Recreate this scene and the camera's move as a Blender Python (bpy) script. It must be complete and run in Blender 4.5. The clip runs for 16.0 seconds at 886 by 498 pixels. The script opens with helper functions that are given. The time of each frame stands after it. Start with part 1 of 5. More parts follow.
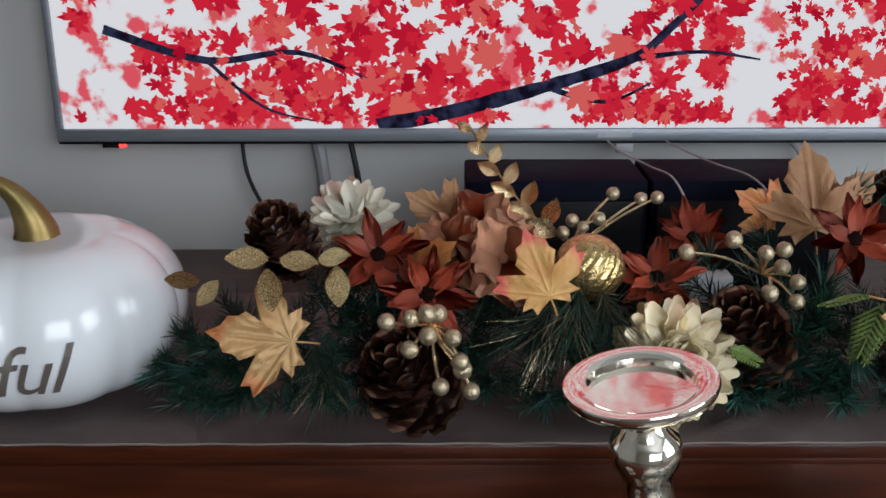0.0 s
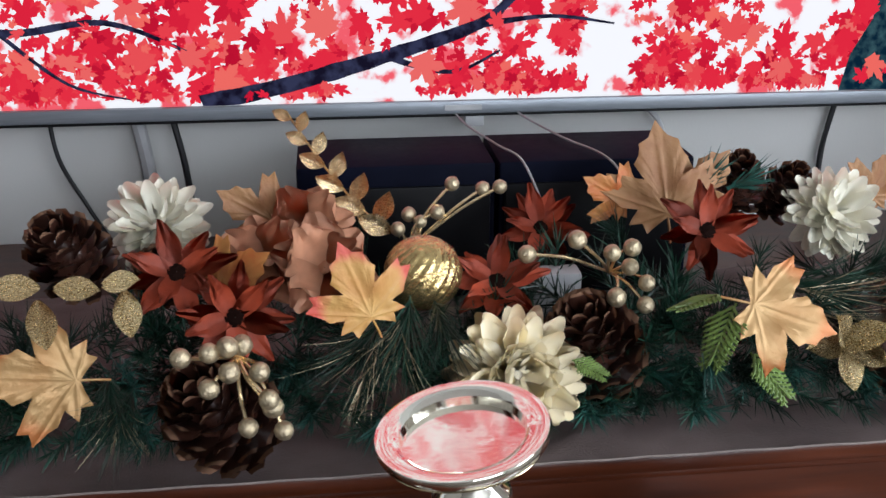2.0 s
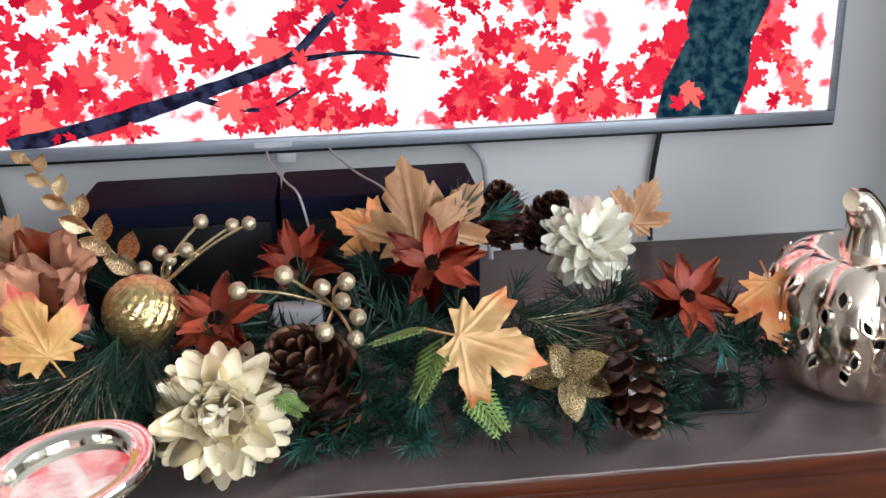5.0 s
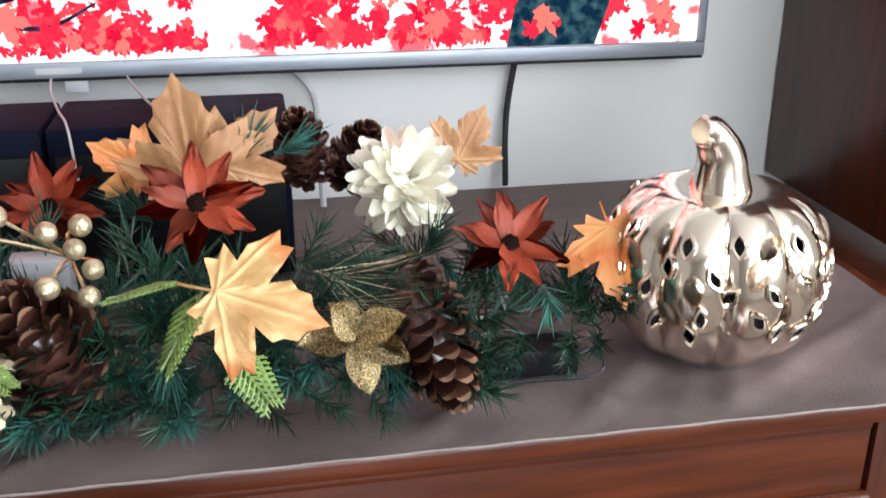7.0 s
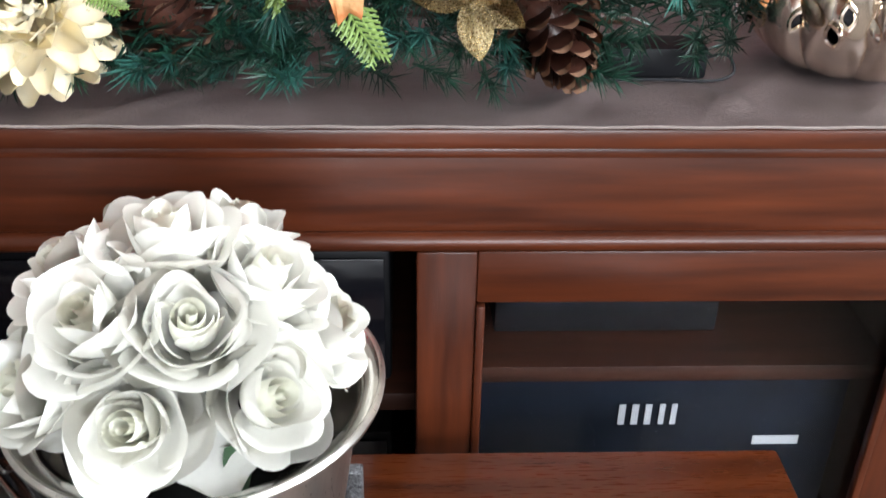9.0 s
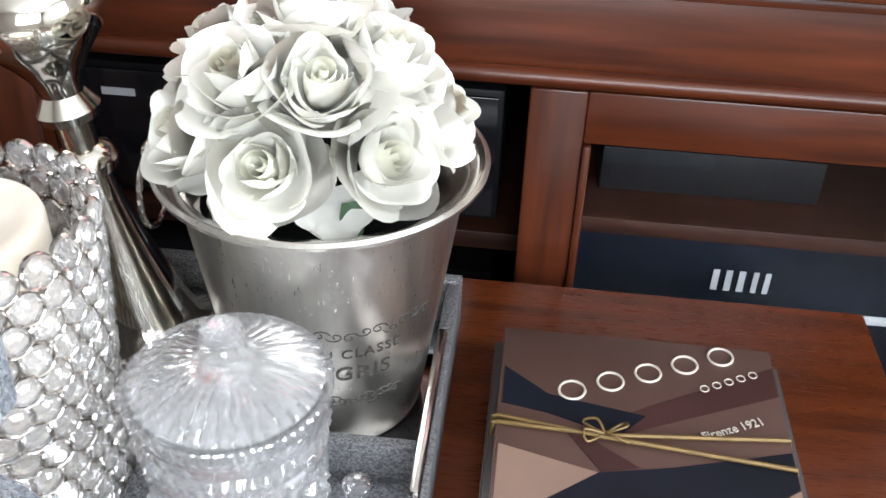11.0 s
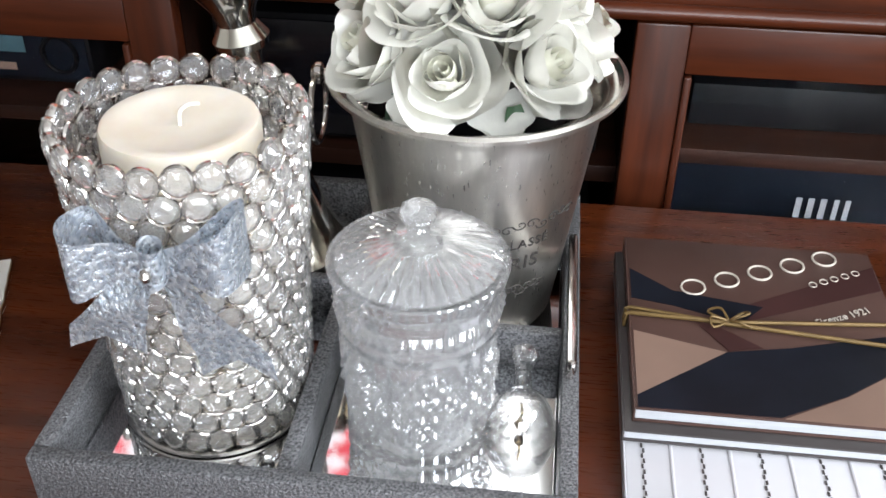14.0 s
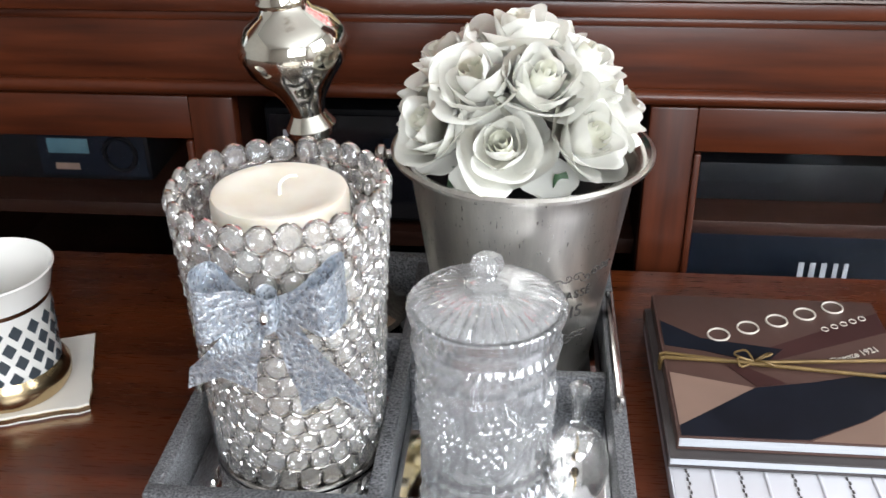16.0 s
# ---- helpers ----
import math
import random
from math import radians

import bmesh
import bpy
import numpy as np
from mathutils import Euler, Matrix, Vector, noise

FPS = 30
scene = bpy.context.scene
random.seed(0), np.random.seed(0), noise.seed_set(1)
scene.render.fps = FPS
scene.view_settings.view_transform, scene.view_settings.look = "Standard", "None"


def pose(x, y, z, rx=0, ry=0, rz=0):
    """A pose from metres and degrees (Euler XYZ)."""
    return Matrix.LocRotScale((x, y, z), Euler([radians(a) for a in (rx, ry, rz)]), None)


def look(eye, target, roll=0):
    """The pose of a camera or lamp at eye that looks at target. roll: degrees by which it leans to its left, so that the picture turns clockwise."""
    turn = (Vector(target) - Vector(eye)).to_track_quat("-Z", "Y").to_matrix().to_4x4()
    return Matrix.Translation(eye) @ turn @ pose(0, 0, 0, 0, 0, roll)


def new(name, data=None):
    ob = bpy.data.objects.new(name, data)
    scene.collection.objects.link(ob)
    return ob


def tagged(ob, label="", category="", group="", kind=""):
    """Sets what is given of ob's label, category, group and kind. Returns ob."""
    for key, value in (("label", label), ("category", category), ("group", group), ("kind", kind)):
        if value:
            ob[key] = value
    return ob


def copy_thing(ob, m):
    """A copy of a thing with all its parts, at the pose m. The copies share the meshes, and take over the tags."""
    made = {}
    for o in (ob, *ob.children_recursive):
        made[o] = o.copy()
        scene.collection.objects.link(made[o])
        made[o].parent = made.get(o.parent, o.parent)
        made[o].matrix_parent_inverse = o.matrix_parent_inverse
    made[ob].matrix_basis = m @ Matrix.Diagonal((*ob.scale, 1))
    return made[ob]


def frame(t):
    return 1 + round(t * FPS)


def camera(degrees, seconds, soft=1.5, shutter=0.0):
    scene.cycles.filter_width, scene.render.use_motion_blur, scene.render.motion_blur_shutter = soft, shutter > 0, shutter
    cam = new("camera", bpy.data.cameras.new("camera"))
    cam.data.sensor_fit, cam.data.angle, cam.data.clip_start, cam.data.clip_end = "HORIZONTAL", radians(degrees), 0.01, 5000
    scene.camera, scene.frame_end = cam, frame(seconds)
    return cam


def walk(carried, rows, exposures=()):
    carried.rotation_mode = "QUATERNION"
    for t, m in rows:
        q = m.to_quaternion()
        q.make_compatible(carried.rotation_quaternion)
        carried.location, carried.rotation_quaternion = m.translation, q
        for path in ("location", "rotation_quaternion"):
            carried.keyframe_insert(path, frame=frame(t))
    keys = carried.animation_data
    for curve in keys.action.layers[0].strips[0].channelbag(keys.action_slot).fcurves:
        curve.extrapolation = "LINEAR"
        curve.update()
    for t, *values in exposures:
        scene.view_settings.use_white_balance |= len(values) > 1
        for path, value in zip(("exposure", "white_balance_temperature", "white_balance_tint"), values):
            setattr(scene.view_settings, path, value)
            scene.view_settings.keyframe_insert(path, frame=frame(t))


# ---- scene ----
cam = camera(48.0, 16.0, shutter=0.3)
PATH = [
    (0, (-0.115, -0.8, 1.186), (-0.112, 1.102, 0.568), -0.1),
    (0.5, (-0.114, -0.749, 1.195), (-0.012, 1.136, 0.535), 0.7),
    (1, (-0.114, -0.721, 1.202), (0.108, 1.141, 0.505), 0.9),
    (1.5, (-0.094, -0.702, 1.204), (0.154, 1.149, 0.487), 0.5),
    (2, (-0.05, -0.688, 1.207), (0.168, 1.16, 0.475), 0.1),
    (2.5, (-0.003, -0.679, 1.208), (0.18, 1.17, 0.469), 0.0),
    (3, (0.045, -0.675, 1.206), (0.185, 1.176, 0.462), -0.6),
    (3.5, (0.095, -0.676, 1.203), (0.283, 1.172, 0.461), -0.7),
    (4, (0.14, -0.682, 1.206), (0.327, 1.172, 0.481), -1.1),
    (4.5, (0.168, -0.692, 1.205), (0.38, 1.171, 0.509), -1.1),
    (5, (0.203, -0.716, 1.204), (0.386, 1.161, 0.538), -1.6),
    (5.2, (0.218, -0.727, 1.201), (0.427, 1.148, 0.536), -1.3),
    (7.3, (0.325, -0.588, 1.11), (0.667, 1.217, 0.319), 0.2),
    (7.5, (0.326, -0.59, 1.089), (0.663, 1.187, 0.236), 0.4),
    (8, (0.33, -0.593, 1.059), (0.626, 1.143, 0.111), -0.3),
    (8.5, (0.32, -0.601, 1.04), (0.494, 1.12, 0.037), 0.2),
    (9, (0.332, -0.624, 1.017), (0.407, 1.094, -0.003), 1.1),
    (9.5, (0.343, -0.648, 1.0), (0.362, 1.042, -0.07), 1.8),
    (10, (0.348, -0.677, 0.985), (0.275, 0.977, -0.136), 2.3),
    (10.2, (0.347, -0.685, 0.976), (0.264, 0.953, -0.168), 3.0),
    (12.3, (0.322, -0.739, 0.976), (0.073, 0.9, -0.143), -0.8),
    (12.5, (0.317, -0.747, 0.974), (0.096, 0.892, -0.151), -0.8),
    (13, (0.303, -0.774, 0.973), (0.085, 0.841, -0.188), -0.9),
    (13.5, (0.285, -0.791, 0.969), (0.089, 0.835, -0.179), -0.4),
    (14, (0.266, -0.808, 0.967), (0.088, 0.819, -0.183), 0.7),
    (14.5, (0.25, -0.827, 0.968), (0.098, 0.816, -0.162), 1.2),
    (15, (0.243, -0.847, 0.976), (0.097, 0.83, -0.105), 0.2),
    (15.5, (0.239, -0.879, 0.98), (0.097, 0.844, -0.027), -0.4),
    (16, (0.224, -0.905, 0.982), (0.063, 0.84, 0.018), -0.6),
]
walk(cam, [(t, look(eye, target, roll)) for t, eye, target, roll in PATH],
     exposures=[(0.0, -0.92, 6150, 10), (1.5, -0.6, 6100, 10), (3.0, -0.28, 6050, 11), (5.2, -0.14, 6100, 11), (7.5, 0.42, 6250, 10), (10.0, 0.42, 6250, 10), (12.5, 0.2, 6300, 10), (16.0, 0.08, 6350, 10)])

# ---- world, light ----
world = bpy.data.worlds.new("world")
scene.world = world
world.use_nodes = True
wn = world.node_tree.nodes
sky = wn.new("ShaderNodeTexSky")
sky.sky_type, sky.sun_disc = "NISHITA", False
sky.sun_elevation, sky.sun_rotation = radians(40), radians(200)
world.node_tree.links.new(sky.outputs[0], wn["Background"].inputs[0])
wn["Background"].inputs[1].default_value = 0.1


def area_lamp(name, m, sx, sy, power, col):
    d = bpy.data.lights.new(name, "AREA")
    d.shape, d.size, d.size_y, d.energy, d.color = "RECTANGLE", sx, sy, power, col
    ob = new(name, d)
    ob.matrix_world = m
    return ob


# daylight in the openings of the two windows behind and beside the viewer
area_lamp("window_light", look((1.05, -3.04, 1.6), (0.75, 0.0, 0.95)), 1.9, 1.35, 98, (0.93, 0.97, 1.0))
area_lamp("window_light", look((2.34, -1.15, 1.6), (0.0, -0.55, 0.7)), 1.3, 1.35, 70, (0.93, 0.97, 1.0))


# ---- materials ----
def mat(name, col, rough=0.5, metal=0.0, var=0.18, scale=18.0, bump=0.0, bscale=120.0, stretch=(1, 1, 1), col2=None,
        glass=0.0, coat=0.0, island=0.0, rvar=0.12, ior=1.45, sss=0.0, thin=0.0, clear=0.0, contrast=(0.3, 0.7), tips=None):
    m = bpy.data.materials.new(name)
    m.use_nodes = True
    nt = m.node_tree
    n, l = nt.nodes, nt.links
    b = n["Principled BSDF"]
    tc = n.new("ShaderNodeTexCoord")
    mp = n.new("ShaderNodeMapping")
    mp.inputs["Scale"].default_value = stretch
    l.new(tc.outputs["Object"], mp.inputs["Vector"])
    big = n.new("ShaderNodeTexNoise")
    big.inputs["Scale"].default_value, big.inputs["Detail"].default_value = scale, 6
    l.new(mp.outputs[0], big.inputs["Vector"])
    ramp = n.new("ShaderNodeValToRGB")
    c2 = col2 or tuple(min(1, c * (1 + var)) for c in col)
    c1 = col if col2 else tuple(c * (1 - var) for c in col)
    ramp.color_ramp.elements[0].position, ramp.color_ramp.elements[1].position = contrast
    ramp.color_ramp.elements[0].color, ramp.color_ramp.elements[1].color = (*c1, 1), (*c2, 1)
    l.new(big.outputs["Fac"], ramp.inputs["Fac"])
    out = ramp.outputs[0]
    if island:
        ob = n.new("ShaderNodeObjectInfo")
        hs = n.new("ShaderNodeHueSaturation")
        mr = n.new("ShaderNodeMapRange")
        mr.inputs["To Min"].default_value, mr.inputs["To Max"].default_value = 1 - island, 1 + island
        l.new(ob.outputs["Random"], mr.inputs["Value"])
        l.new(mr.outputs[0], hs.inputs["Value"])
        l.new(out, hs.inputs["Color"])
        out = hs.outputs[0]
    if tips:
        # coloured lobe tips, blotched
        ln, sm, mr, mc = n.new("ShaderNodeVectorMath"), n.new("ShaderNodeMath"), n.new("ShaderNodeMapRange"), n.new("ShaderNodeMix")
        ln.operation, mc.data_type = "LENGTH", "RGBA"
        l.new(tc.outputs["Object"], ln.inputs[0])
        l.new(ln.outputs["Value"], sm.inputs[0])
        l.new(big.outputs["Fac"], sm.inputs[1])
        mr.inputs["From Min"].default_value, mr.inputs["From Max"].default_value = 1.18, 1.42
        l.new(sm.outputs[0], mr.inputs["Value"])
        l.new(mr.outputs[0], mc.inputs[0])
        l.new(out, mc.inputs[6])
        mc.inputs[7].default_value = (*tips, 1)
        out = mc.outputs[2]
    l.new(out, b.inputs["Base Color"])
    fine = n.new("ShaderNodeTexNoise")
    fine.inputs["Scale"].default_value, fine.inputs["Detail"].default_value = bscale, 4
    l.new(mp.outputs[0], fine.inputs["Vector"])
    rr = n.new("ShaderNodeMapRange")
    rr.inputs["To Min"].default_value, rr.inputs["To Max"].default_value = max(0.0, rough * (1 - rvar)), min(1.0, rough * (1 + rvar))
    l.new(fine.outputs["Fac"], rr.inputs["Value"])
    l.new(rr.outputs[0], b.inputs["Roughness"])
    b.inputs["Metallic"].default_value = metal
    b.inputs["Transmission Weight"].default_value = glass
    b.inputs["IOR"].default_value = ior
    b.inputs["Coat Weight"].default_value = coat
    b.inputs["Coat Roughness"].default_value = 0.12
    if sss:
        b.inputs["Subsurface Weight"].default_value = sss
        b.inputs["Subsurface Radius"].default_value = (0.01, 0.008, 0.005)
        b.inputs["Subsurface Scale"].default_value = 0.5
    if bump:
        bp = n.new("ShaderNodeBump")
        bp.inputs["Strength"].default_value, bp.inputs["Distance"].default_value = bump, 0.002
        l.new(fine.outputs["Fac"], bp.inputs["Height"])
        l.new(bp.outputs[0], b.inputs["Normal"])
    if thin:
        # thin cloth petals pass part of the light through
        tr = n.new("ShaderNodeBsdfTranslucent")
        mx = n.new("ShaderNodeMixShader")
        mx.inputs["Fac"].default_value = thin
        l.new(out, tr.inputs["Color"])
        l.new(b.outputs[0], mx.inputs[1])
        l.new(tr.outputs[0], mx.inputs[2])
        l.new(mx.outputs[0], n["Material Output"].inputs["Surface"])
    if clear:
        # thin cut glass: most light goes straight through, the facets mirror the room
        tr, gl, fr = n.new("ShaderNodeBsdfTransparent"), n.new("ShaderNodeBsdfGlossy"), n.new("ShaderNodeLayerWeight")
        gl.inputs["Roughness"].default_value, fr.inputs["Blend"].default_value = 0.04, 0.4
        gloss = n.new("ShaderNodeMapRange")
        gloss.inputs["To Min"].default_value, gloss.inputs["To Max"].default_value = 0.12, 0.8
        l.new(fr.outputs["Facing"], gloss.inputs["Value"])
        facet, mx = n.new("ShaderNodeMixShader"), n.new("ShaderNodeMixShader")
        l.new(gloss.outputs[0], facet.inputs["Fac"])
        l.new(tr.outputs[0], facet.inputs[1])
        l.new(gl.outputs[0], facet.inputs[2])
        mx.inputs["Fac"].default_value = clear
        l.new(b.outputs[0], mx.inputs[1])
        l.new(facet.outputs[0], mx.inputs[2])
        l.new(mx.outputs[0], n["Material Output"].inputs["Surface"])
    return m


def glow(name, c1, c2, strength, scale, pos=(0.4, 0.6), island=False, detail=8):
    m = bpy.data.materials.new(name)
    m.use_nodes = True
    n, l = m.node_tree.nodes, m.node_tree.links
    n.remove(n["Principled BSDF"])
    e = n.new("ShaderNodeEmission")
    e.inputs["Strength"].default_value = strength
    r = n.new("ShaderNodeValToRGB")
    r.color_ramp.elements[0].position, r.color_ramp.elements[1].position = pos
    r.color_ramp.elements[0].color, r.color_ramp.elements[1].color = (*c1, 1), (*c2, 1)
    if island:
        g = n.new("ShaderNodeNewGeometry")
        l.new(g.outputs["Random Per Island"], r.inputs["Fac"])
    else:
        tc, t = n.new("ShaderNodeTexCoord"), n.new("ShaderNodeTexNoise")
        t.inputs["Scale"].default_value, t.inputs["Detail"].default_value = scale, detail
        l.new(tc.outputs["Object"], t.inputs["Vector"])
        l.new(t.outputs["Fac"], r.inputs["Fac"])
    l.new(r.outputs[0], e.inputs["Color"])
    l.new(e.outputs[0], n["Material Output"].inputs["Surface"])
    return m


WOOD_H = mat("cherry_wood_lengthwise", (0.022, 0.0050, 0.0021), 0.34, stretch=(1.2, 14, 14), scale=5, col2=(0.088, 0.0195, 0.0062), bump=0.05, bscale=60, coat=0.10, ior=1.38, contrast=(0.25, 0.75))
WOOD_V = mat("cherry_wood_upright", (0.022, 0.0050, 0.0021), 0.34, stretch=(14, 14, 1.2), scale=5, col2=(0.088, 0.0195, 0.0062), bump=0.05, bscale=60, coat=0.10, ior=1.38, contrast=(0.25, 0.75))
# console wood again, with the shade inside the bays put into its colour
WOOD_IN = mat("shaded_interior_wood", (0.011, 0.0035, 0.002), 0.5, stretch=(1.2, 14, 14), scale=5, col2=(0.026, 0.008, 0.004), bump=0.05, bscale=60, ior=1.3)
WOOD_T = mat("table_wood", (0.034, 0.008, 0.0028), 0.28, stretch=(1.0, 12, 12), scale=5, col2=(0.118, 0.026, 0.0065), bump=0.04, bscale=50, coat=0.12, ior=1.4, contrast=(0.25, 0.75))
WALL = mat("painted_wall", (0.52, 0.515, 0.50), 0.75, var=0.03, scale=3, bump=0.08, bscale=220)
WALL2 = mat("beige_wall", (0.42, 0.40, 0.37), 0.8, var=0.05, scale=3)
CEIL = mat("ceiling_paint", (0.72, 0.72, 0.70), 0.8, var=0.02, scale=3)
CARPET = mat("carpet", (0.10, 0.08, 0.065), 0.95, var=0.25, scale=60, bump=0.6, bscale=300)
RUNNER = mat("taupe_velvet", (0.240, 0.183, 0.175), 0.45, var=0.46, scale=7, bump=0.35, bscale=420, stretch=(1, 1.6, 1))
HEM = mat("stitched_hem", (0.20, 0.16, 0.145), 0.7, bump=0.5, bscale=300)
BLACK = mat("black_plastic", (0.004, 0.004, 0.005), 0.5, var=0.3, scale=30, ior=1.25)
GLOSSBLACK = mat("gloss_black", (0.006, 0.006, 0.008), 0.12, var=0.3)
BAR = mat("dark_speaker_cabinet", (0.004, 0.005, 0.013), 0.6, var=0.3, scale=12, ior=1.12)
BEZEL = mat("brushed_bezel", (0.24, 0.26, 0.29), 0.42, 0.5, var=0.1, stretch=(1, 20, 20), scale=20)
STEEL = mat("brushed_steel", (0.70, 0.67, 0.62), 0.3, 1.0, var=0.06, stretch=(6, 6, 0.5), scale=40, rvar=0.25)
RIMSTEEL = mat("polished_steel", (0.66, 0.63, 0.6), 0.16, 1.0, var=0.04)
MERCURY = mat("mercury_silver", (0.94, 0.88, 0.79), 0.09, 1.0, var=0.12, scale=14, bump=0.12, bscale=40)
MIRROR = mat("tray_mirror", (0.75, 0.76, 0.78), 0.05, 1.0, var=0.03)
SHAGREEN = mat("grey_shagreen", (0.06, 0.06, 0.064), 0.36, 0.3, scale=620, bump=1.0, bscale=520, col2=(0.24, 0.24, 0.25), contrast=(0.36, 0.64))
CLEAR = mat("cut_crystal", (0.97, 0.98, 1.0), 0.02, var=0.0, glass=0.68, ior=1.5, coat=0.6, clear=0.74)
BELLGLASS = mat("clear_bell_glass", (0.97, 0.98, 1.0), 0.02, var=0.0, glass=1.0, ior=1.2, clear=0.96)
BEADGLASS = mat("bead_crystal", (0.98, 0.985, 1.0), 0.01, var=0.0, glass=0.68, ior=1.45, coat=0.8, clear=0.76)
PANE = mat("door_glass", (0.9, 0.92, 0.93), 0.02, var=0.0, glass=1.0, ior=1.22)
WAX = mat("ivory_wax", (0.80, 0.75, 0.66), 0.45, var=0.08, scale=30, sss=0.4, col2=(0.72, 0.64, 0.52))
WICK = mat("cotton_wick", (0.85, 0.82, 0.75), 0.8)
GLITTER = mat("silver_glitter", (0.60, 0.65, 0.72), 0.3, 0.7, scale=240, bump=1.0, bscale=260, rvar=0.9, col2=(0.90, 0.93, 0.97), contrast=(0.42, 0.58))
ROSE = mat("white_rose_silk", (0.97, 0.96, 0.915), 0.55, var=0.02, scale=40, thin=0.36, bump=0.12, bscale=300)
ROSEHEART = mat("cream_rose_heart", (0.96, 0.95, 0.86), 0.55, var=0.05, scale=40, thin=0.22)
STEM = mat("leaf_green", (0.05, 0.10, 0.05), 0.5, var=0.3)
NEEDLE = mat("pine_needle_plastic", (0.010, 0.040, 0.024), 0.38, var=0.5, scale=30, island=0.5)
NEEDLE2 = mat("blue_pine_plastic", (0.030, 0.105, 0.085), 0.38, var=0.4, scale=30, island=0.4)
FERN = mat("light_cedar_plastic", (0.16, 0.24, 0.06), 0.45, var=0.4, scale=30)
CONE = mat("pinecone_scale", (0.040, 0.015, 0.010), 0.28, var=0.4, scale=60, island=0.35, coat=0.3)
CONETIP = mat("pinecone_tip", (0.20, 0.11, 0.07), 0.24, var=0.4, scale=80)
GOLD = mat("champagne_gold", (0.78, 0.60, 0.35), 0.27, 0.85, var=0.2, scale=6, bump=0.4, bscale=30)
GOLDBERRY = mat("gold_berry", (0.50, 0.41, 0.27), 0.3, 0.7, var=0.3, scale=160, bump=0.6, bscale=420)
GOLDGLIT = mat("gold_glitter", (0.50, 0.35, 0.14), 0.28, 0.8, scale=26, bump=1.0, bscale=45, col2=(0.95, 0.80, 0.50), rvar=0.8)
LEAFGOLD = mat("gilded_leaf", (0.34, 0.17, 0.055), 0.42, 0.3, scale=1.5, bump=0.3, bscale=9, col2=(0.47, 0.30, 0.13), tips=(0.40, 0.14, 0.04))
LEAFTAN = mat("tan_leaf", (0.24, 0.095, 0.035), 0.5, 0.1, var=0.3, scale=1.5, bump=0.3, bscale=9, col2=(0.36, 0.195, 0.085))
LEAFYEL = mat("yellow_red_leaf", (0.50, 0.22, 0.06), 0.5, 0.05, scale=1.5, bump=0.3, bscale=9, col2=(0.62, 0.37, 0.12), tips=(0.55, 0.09, 0.06))
LEAFORG = mat("orange_leaf", (0.45, 0.09, 0.02), 0.5, 0.05, scale=1.5, bump=0.3, bscale=9, col2=(0.50, 0.24, 0.07))
RUST = mat("rust_silk", (0.28, 0.040, 0.014), 0.6, var=0.35, scale=45, island=0.35, bump=0.2, bscale=250)
RUSTHEART = mat("dark_flower_eye", (0.010, 0.004, 0.003), 0.9, bump=0.8, bscale=500, ior=1.12)
PEACH = mat("peach_silk", (0.52, 0.245, 0.14), 0.6, var=0.25, scale=40, island=0.2)
CREAM = mat("cream_silk", (0.98, 0.88, 0.66), 0.5, var=0.12, scale=30, thin=0.22, island=0.06, col2=(0.98, 0.93, 0.78))
IVORY = mat("ivory_silk", (0.95, 0.92, 0.82), 0.5, var=0.06, scale=30, thin=0.22, island=0.05)
BALL = mat("gold_sequin", (0.60, 0.45, 0.20), 0.22, 0.9, var=0.3, scale=160, bump=0.6, bscale=260)
PUMPWHITE = mat("white_ceramic", (0.74, 0.76, 0.78), 0.16, var=0.02, scale=6, coat=0.5)
PUMPGOLD = mat("champagne_ceramic", (0.93, 0.82, 0.70), 0.15, 1.0, var=0.06, scale=8)
STEMGOLD = mat("worn_gold_stem", (0.35, 0.24, 0.09), 0.38, 0.7, var=0.5, scale=25, col2=(0.12, 0.10, 0.03))
INK = mat("script_ink", (0.16, 0.14, 0.12), 0.4, 0.3)
CABLE = mat("cable_black", (0.01, 0.01, 0.012), 0.5)
CABLEG = mat("cable_grey", (0.35, 0.35, 0.36), 0.5)
REDLED = glow("red_standby_light", (1, 0.02, 0.02), (1, 0.05, 0.04), 6, 10)
COVER = mat("brown_book_cover", (0.070, 0.038, 0.031), 0.36, var=0.2, scale=6, coat=0.04, ior=1.35)
COVERTAN = mat("tan_print", (0.20, 0.13, 0.10), 0.36, var=0.15, scale=6, coat=0.04, ior=1.35)
COVERNAVY = mat("navy_print", (0.007, 0.009, 0.014), 0.3, var=0.3, scale=20, ior=1.22)
COVERRIB = mat("dark_brown_print", (0.040, 0.016, 0.015), 0.36, var=0.2, scale=12, coat=0.04, ior=1.35)
COVERGREY = mat("dark_grey_cover", (0.055, 0.047, 0.046), 0.35, var=0.15)
COVERWHITE = mat("white_quilted_cover", (0.58, 0.57, 0.60), 0.3, var=0.04, scale=10, coat=0.1)
PAPER = mat("page_block", (0.50, 0.51, 0.54), 0.7, var=0.08, stretch=(1, 1, 60), scale=30, bump=0.3, bscale=30)
CREAMINK = mat("cream_lettering", (0.50, 0.45, 0.39), 0.4)
PALEINK = mat("pale_lettering", (0.36, 0.36, 0.38), 0.4)
CORD = mat("olive_cord", (0.16, 0.10, 0.035), 0.45, 0.3, var=0.3, stretch=(1, 30, 30), scale=30)
CUP = mat("white_porcelain", (0.78, 0.76, 0.72), 0.15, coat=0.5, var=0.03)
CUPGOLD = mat("gilt_band", (0.55, 0.42, 0.25), 0.22, 1.0, var=0.15)
CUPDARK = mat("dark_diamond_glaze", (0.05, 0.06, 0.07), 0.2)
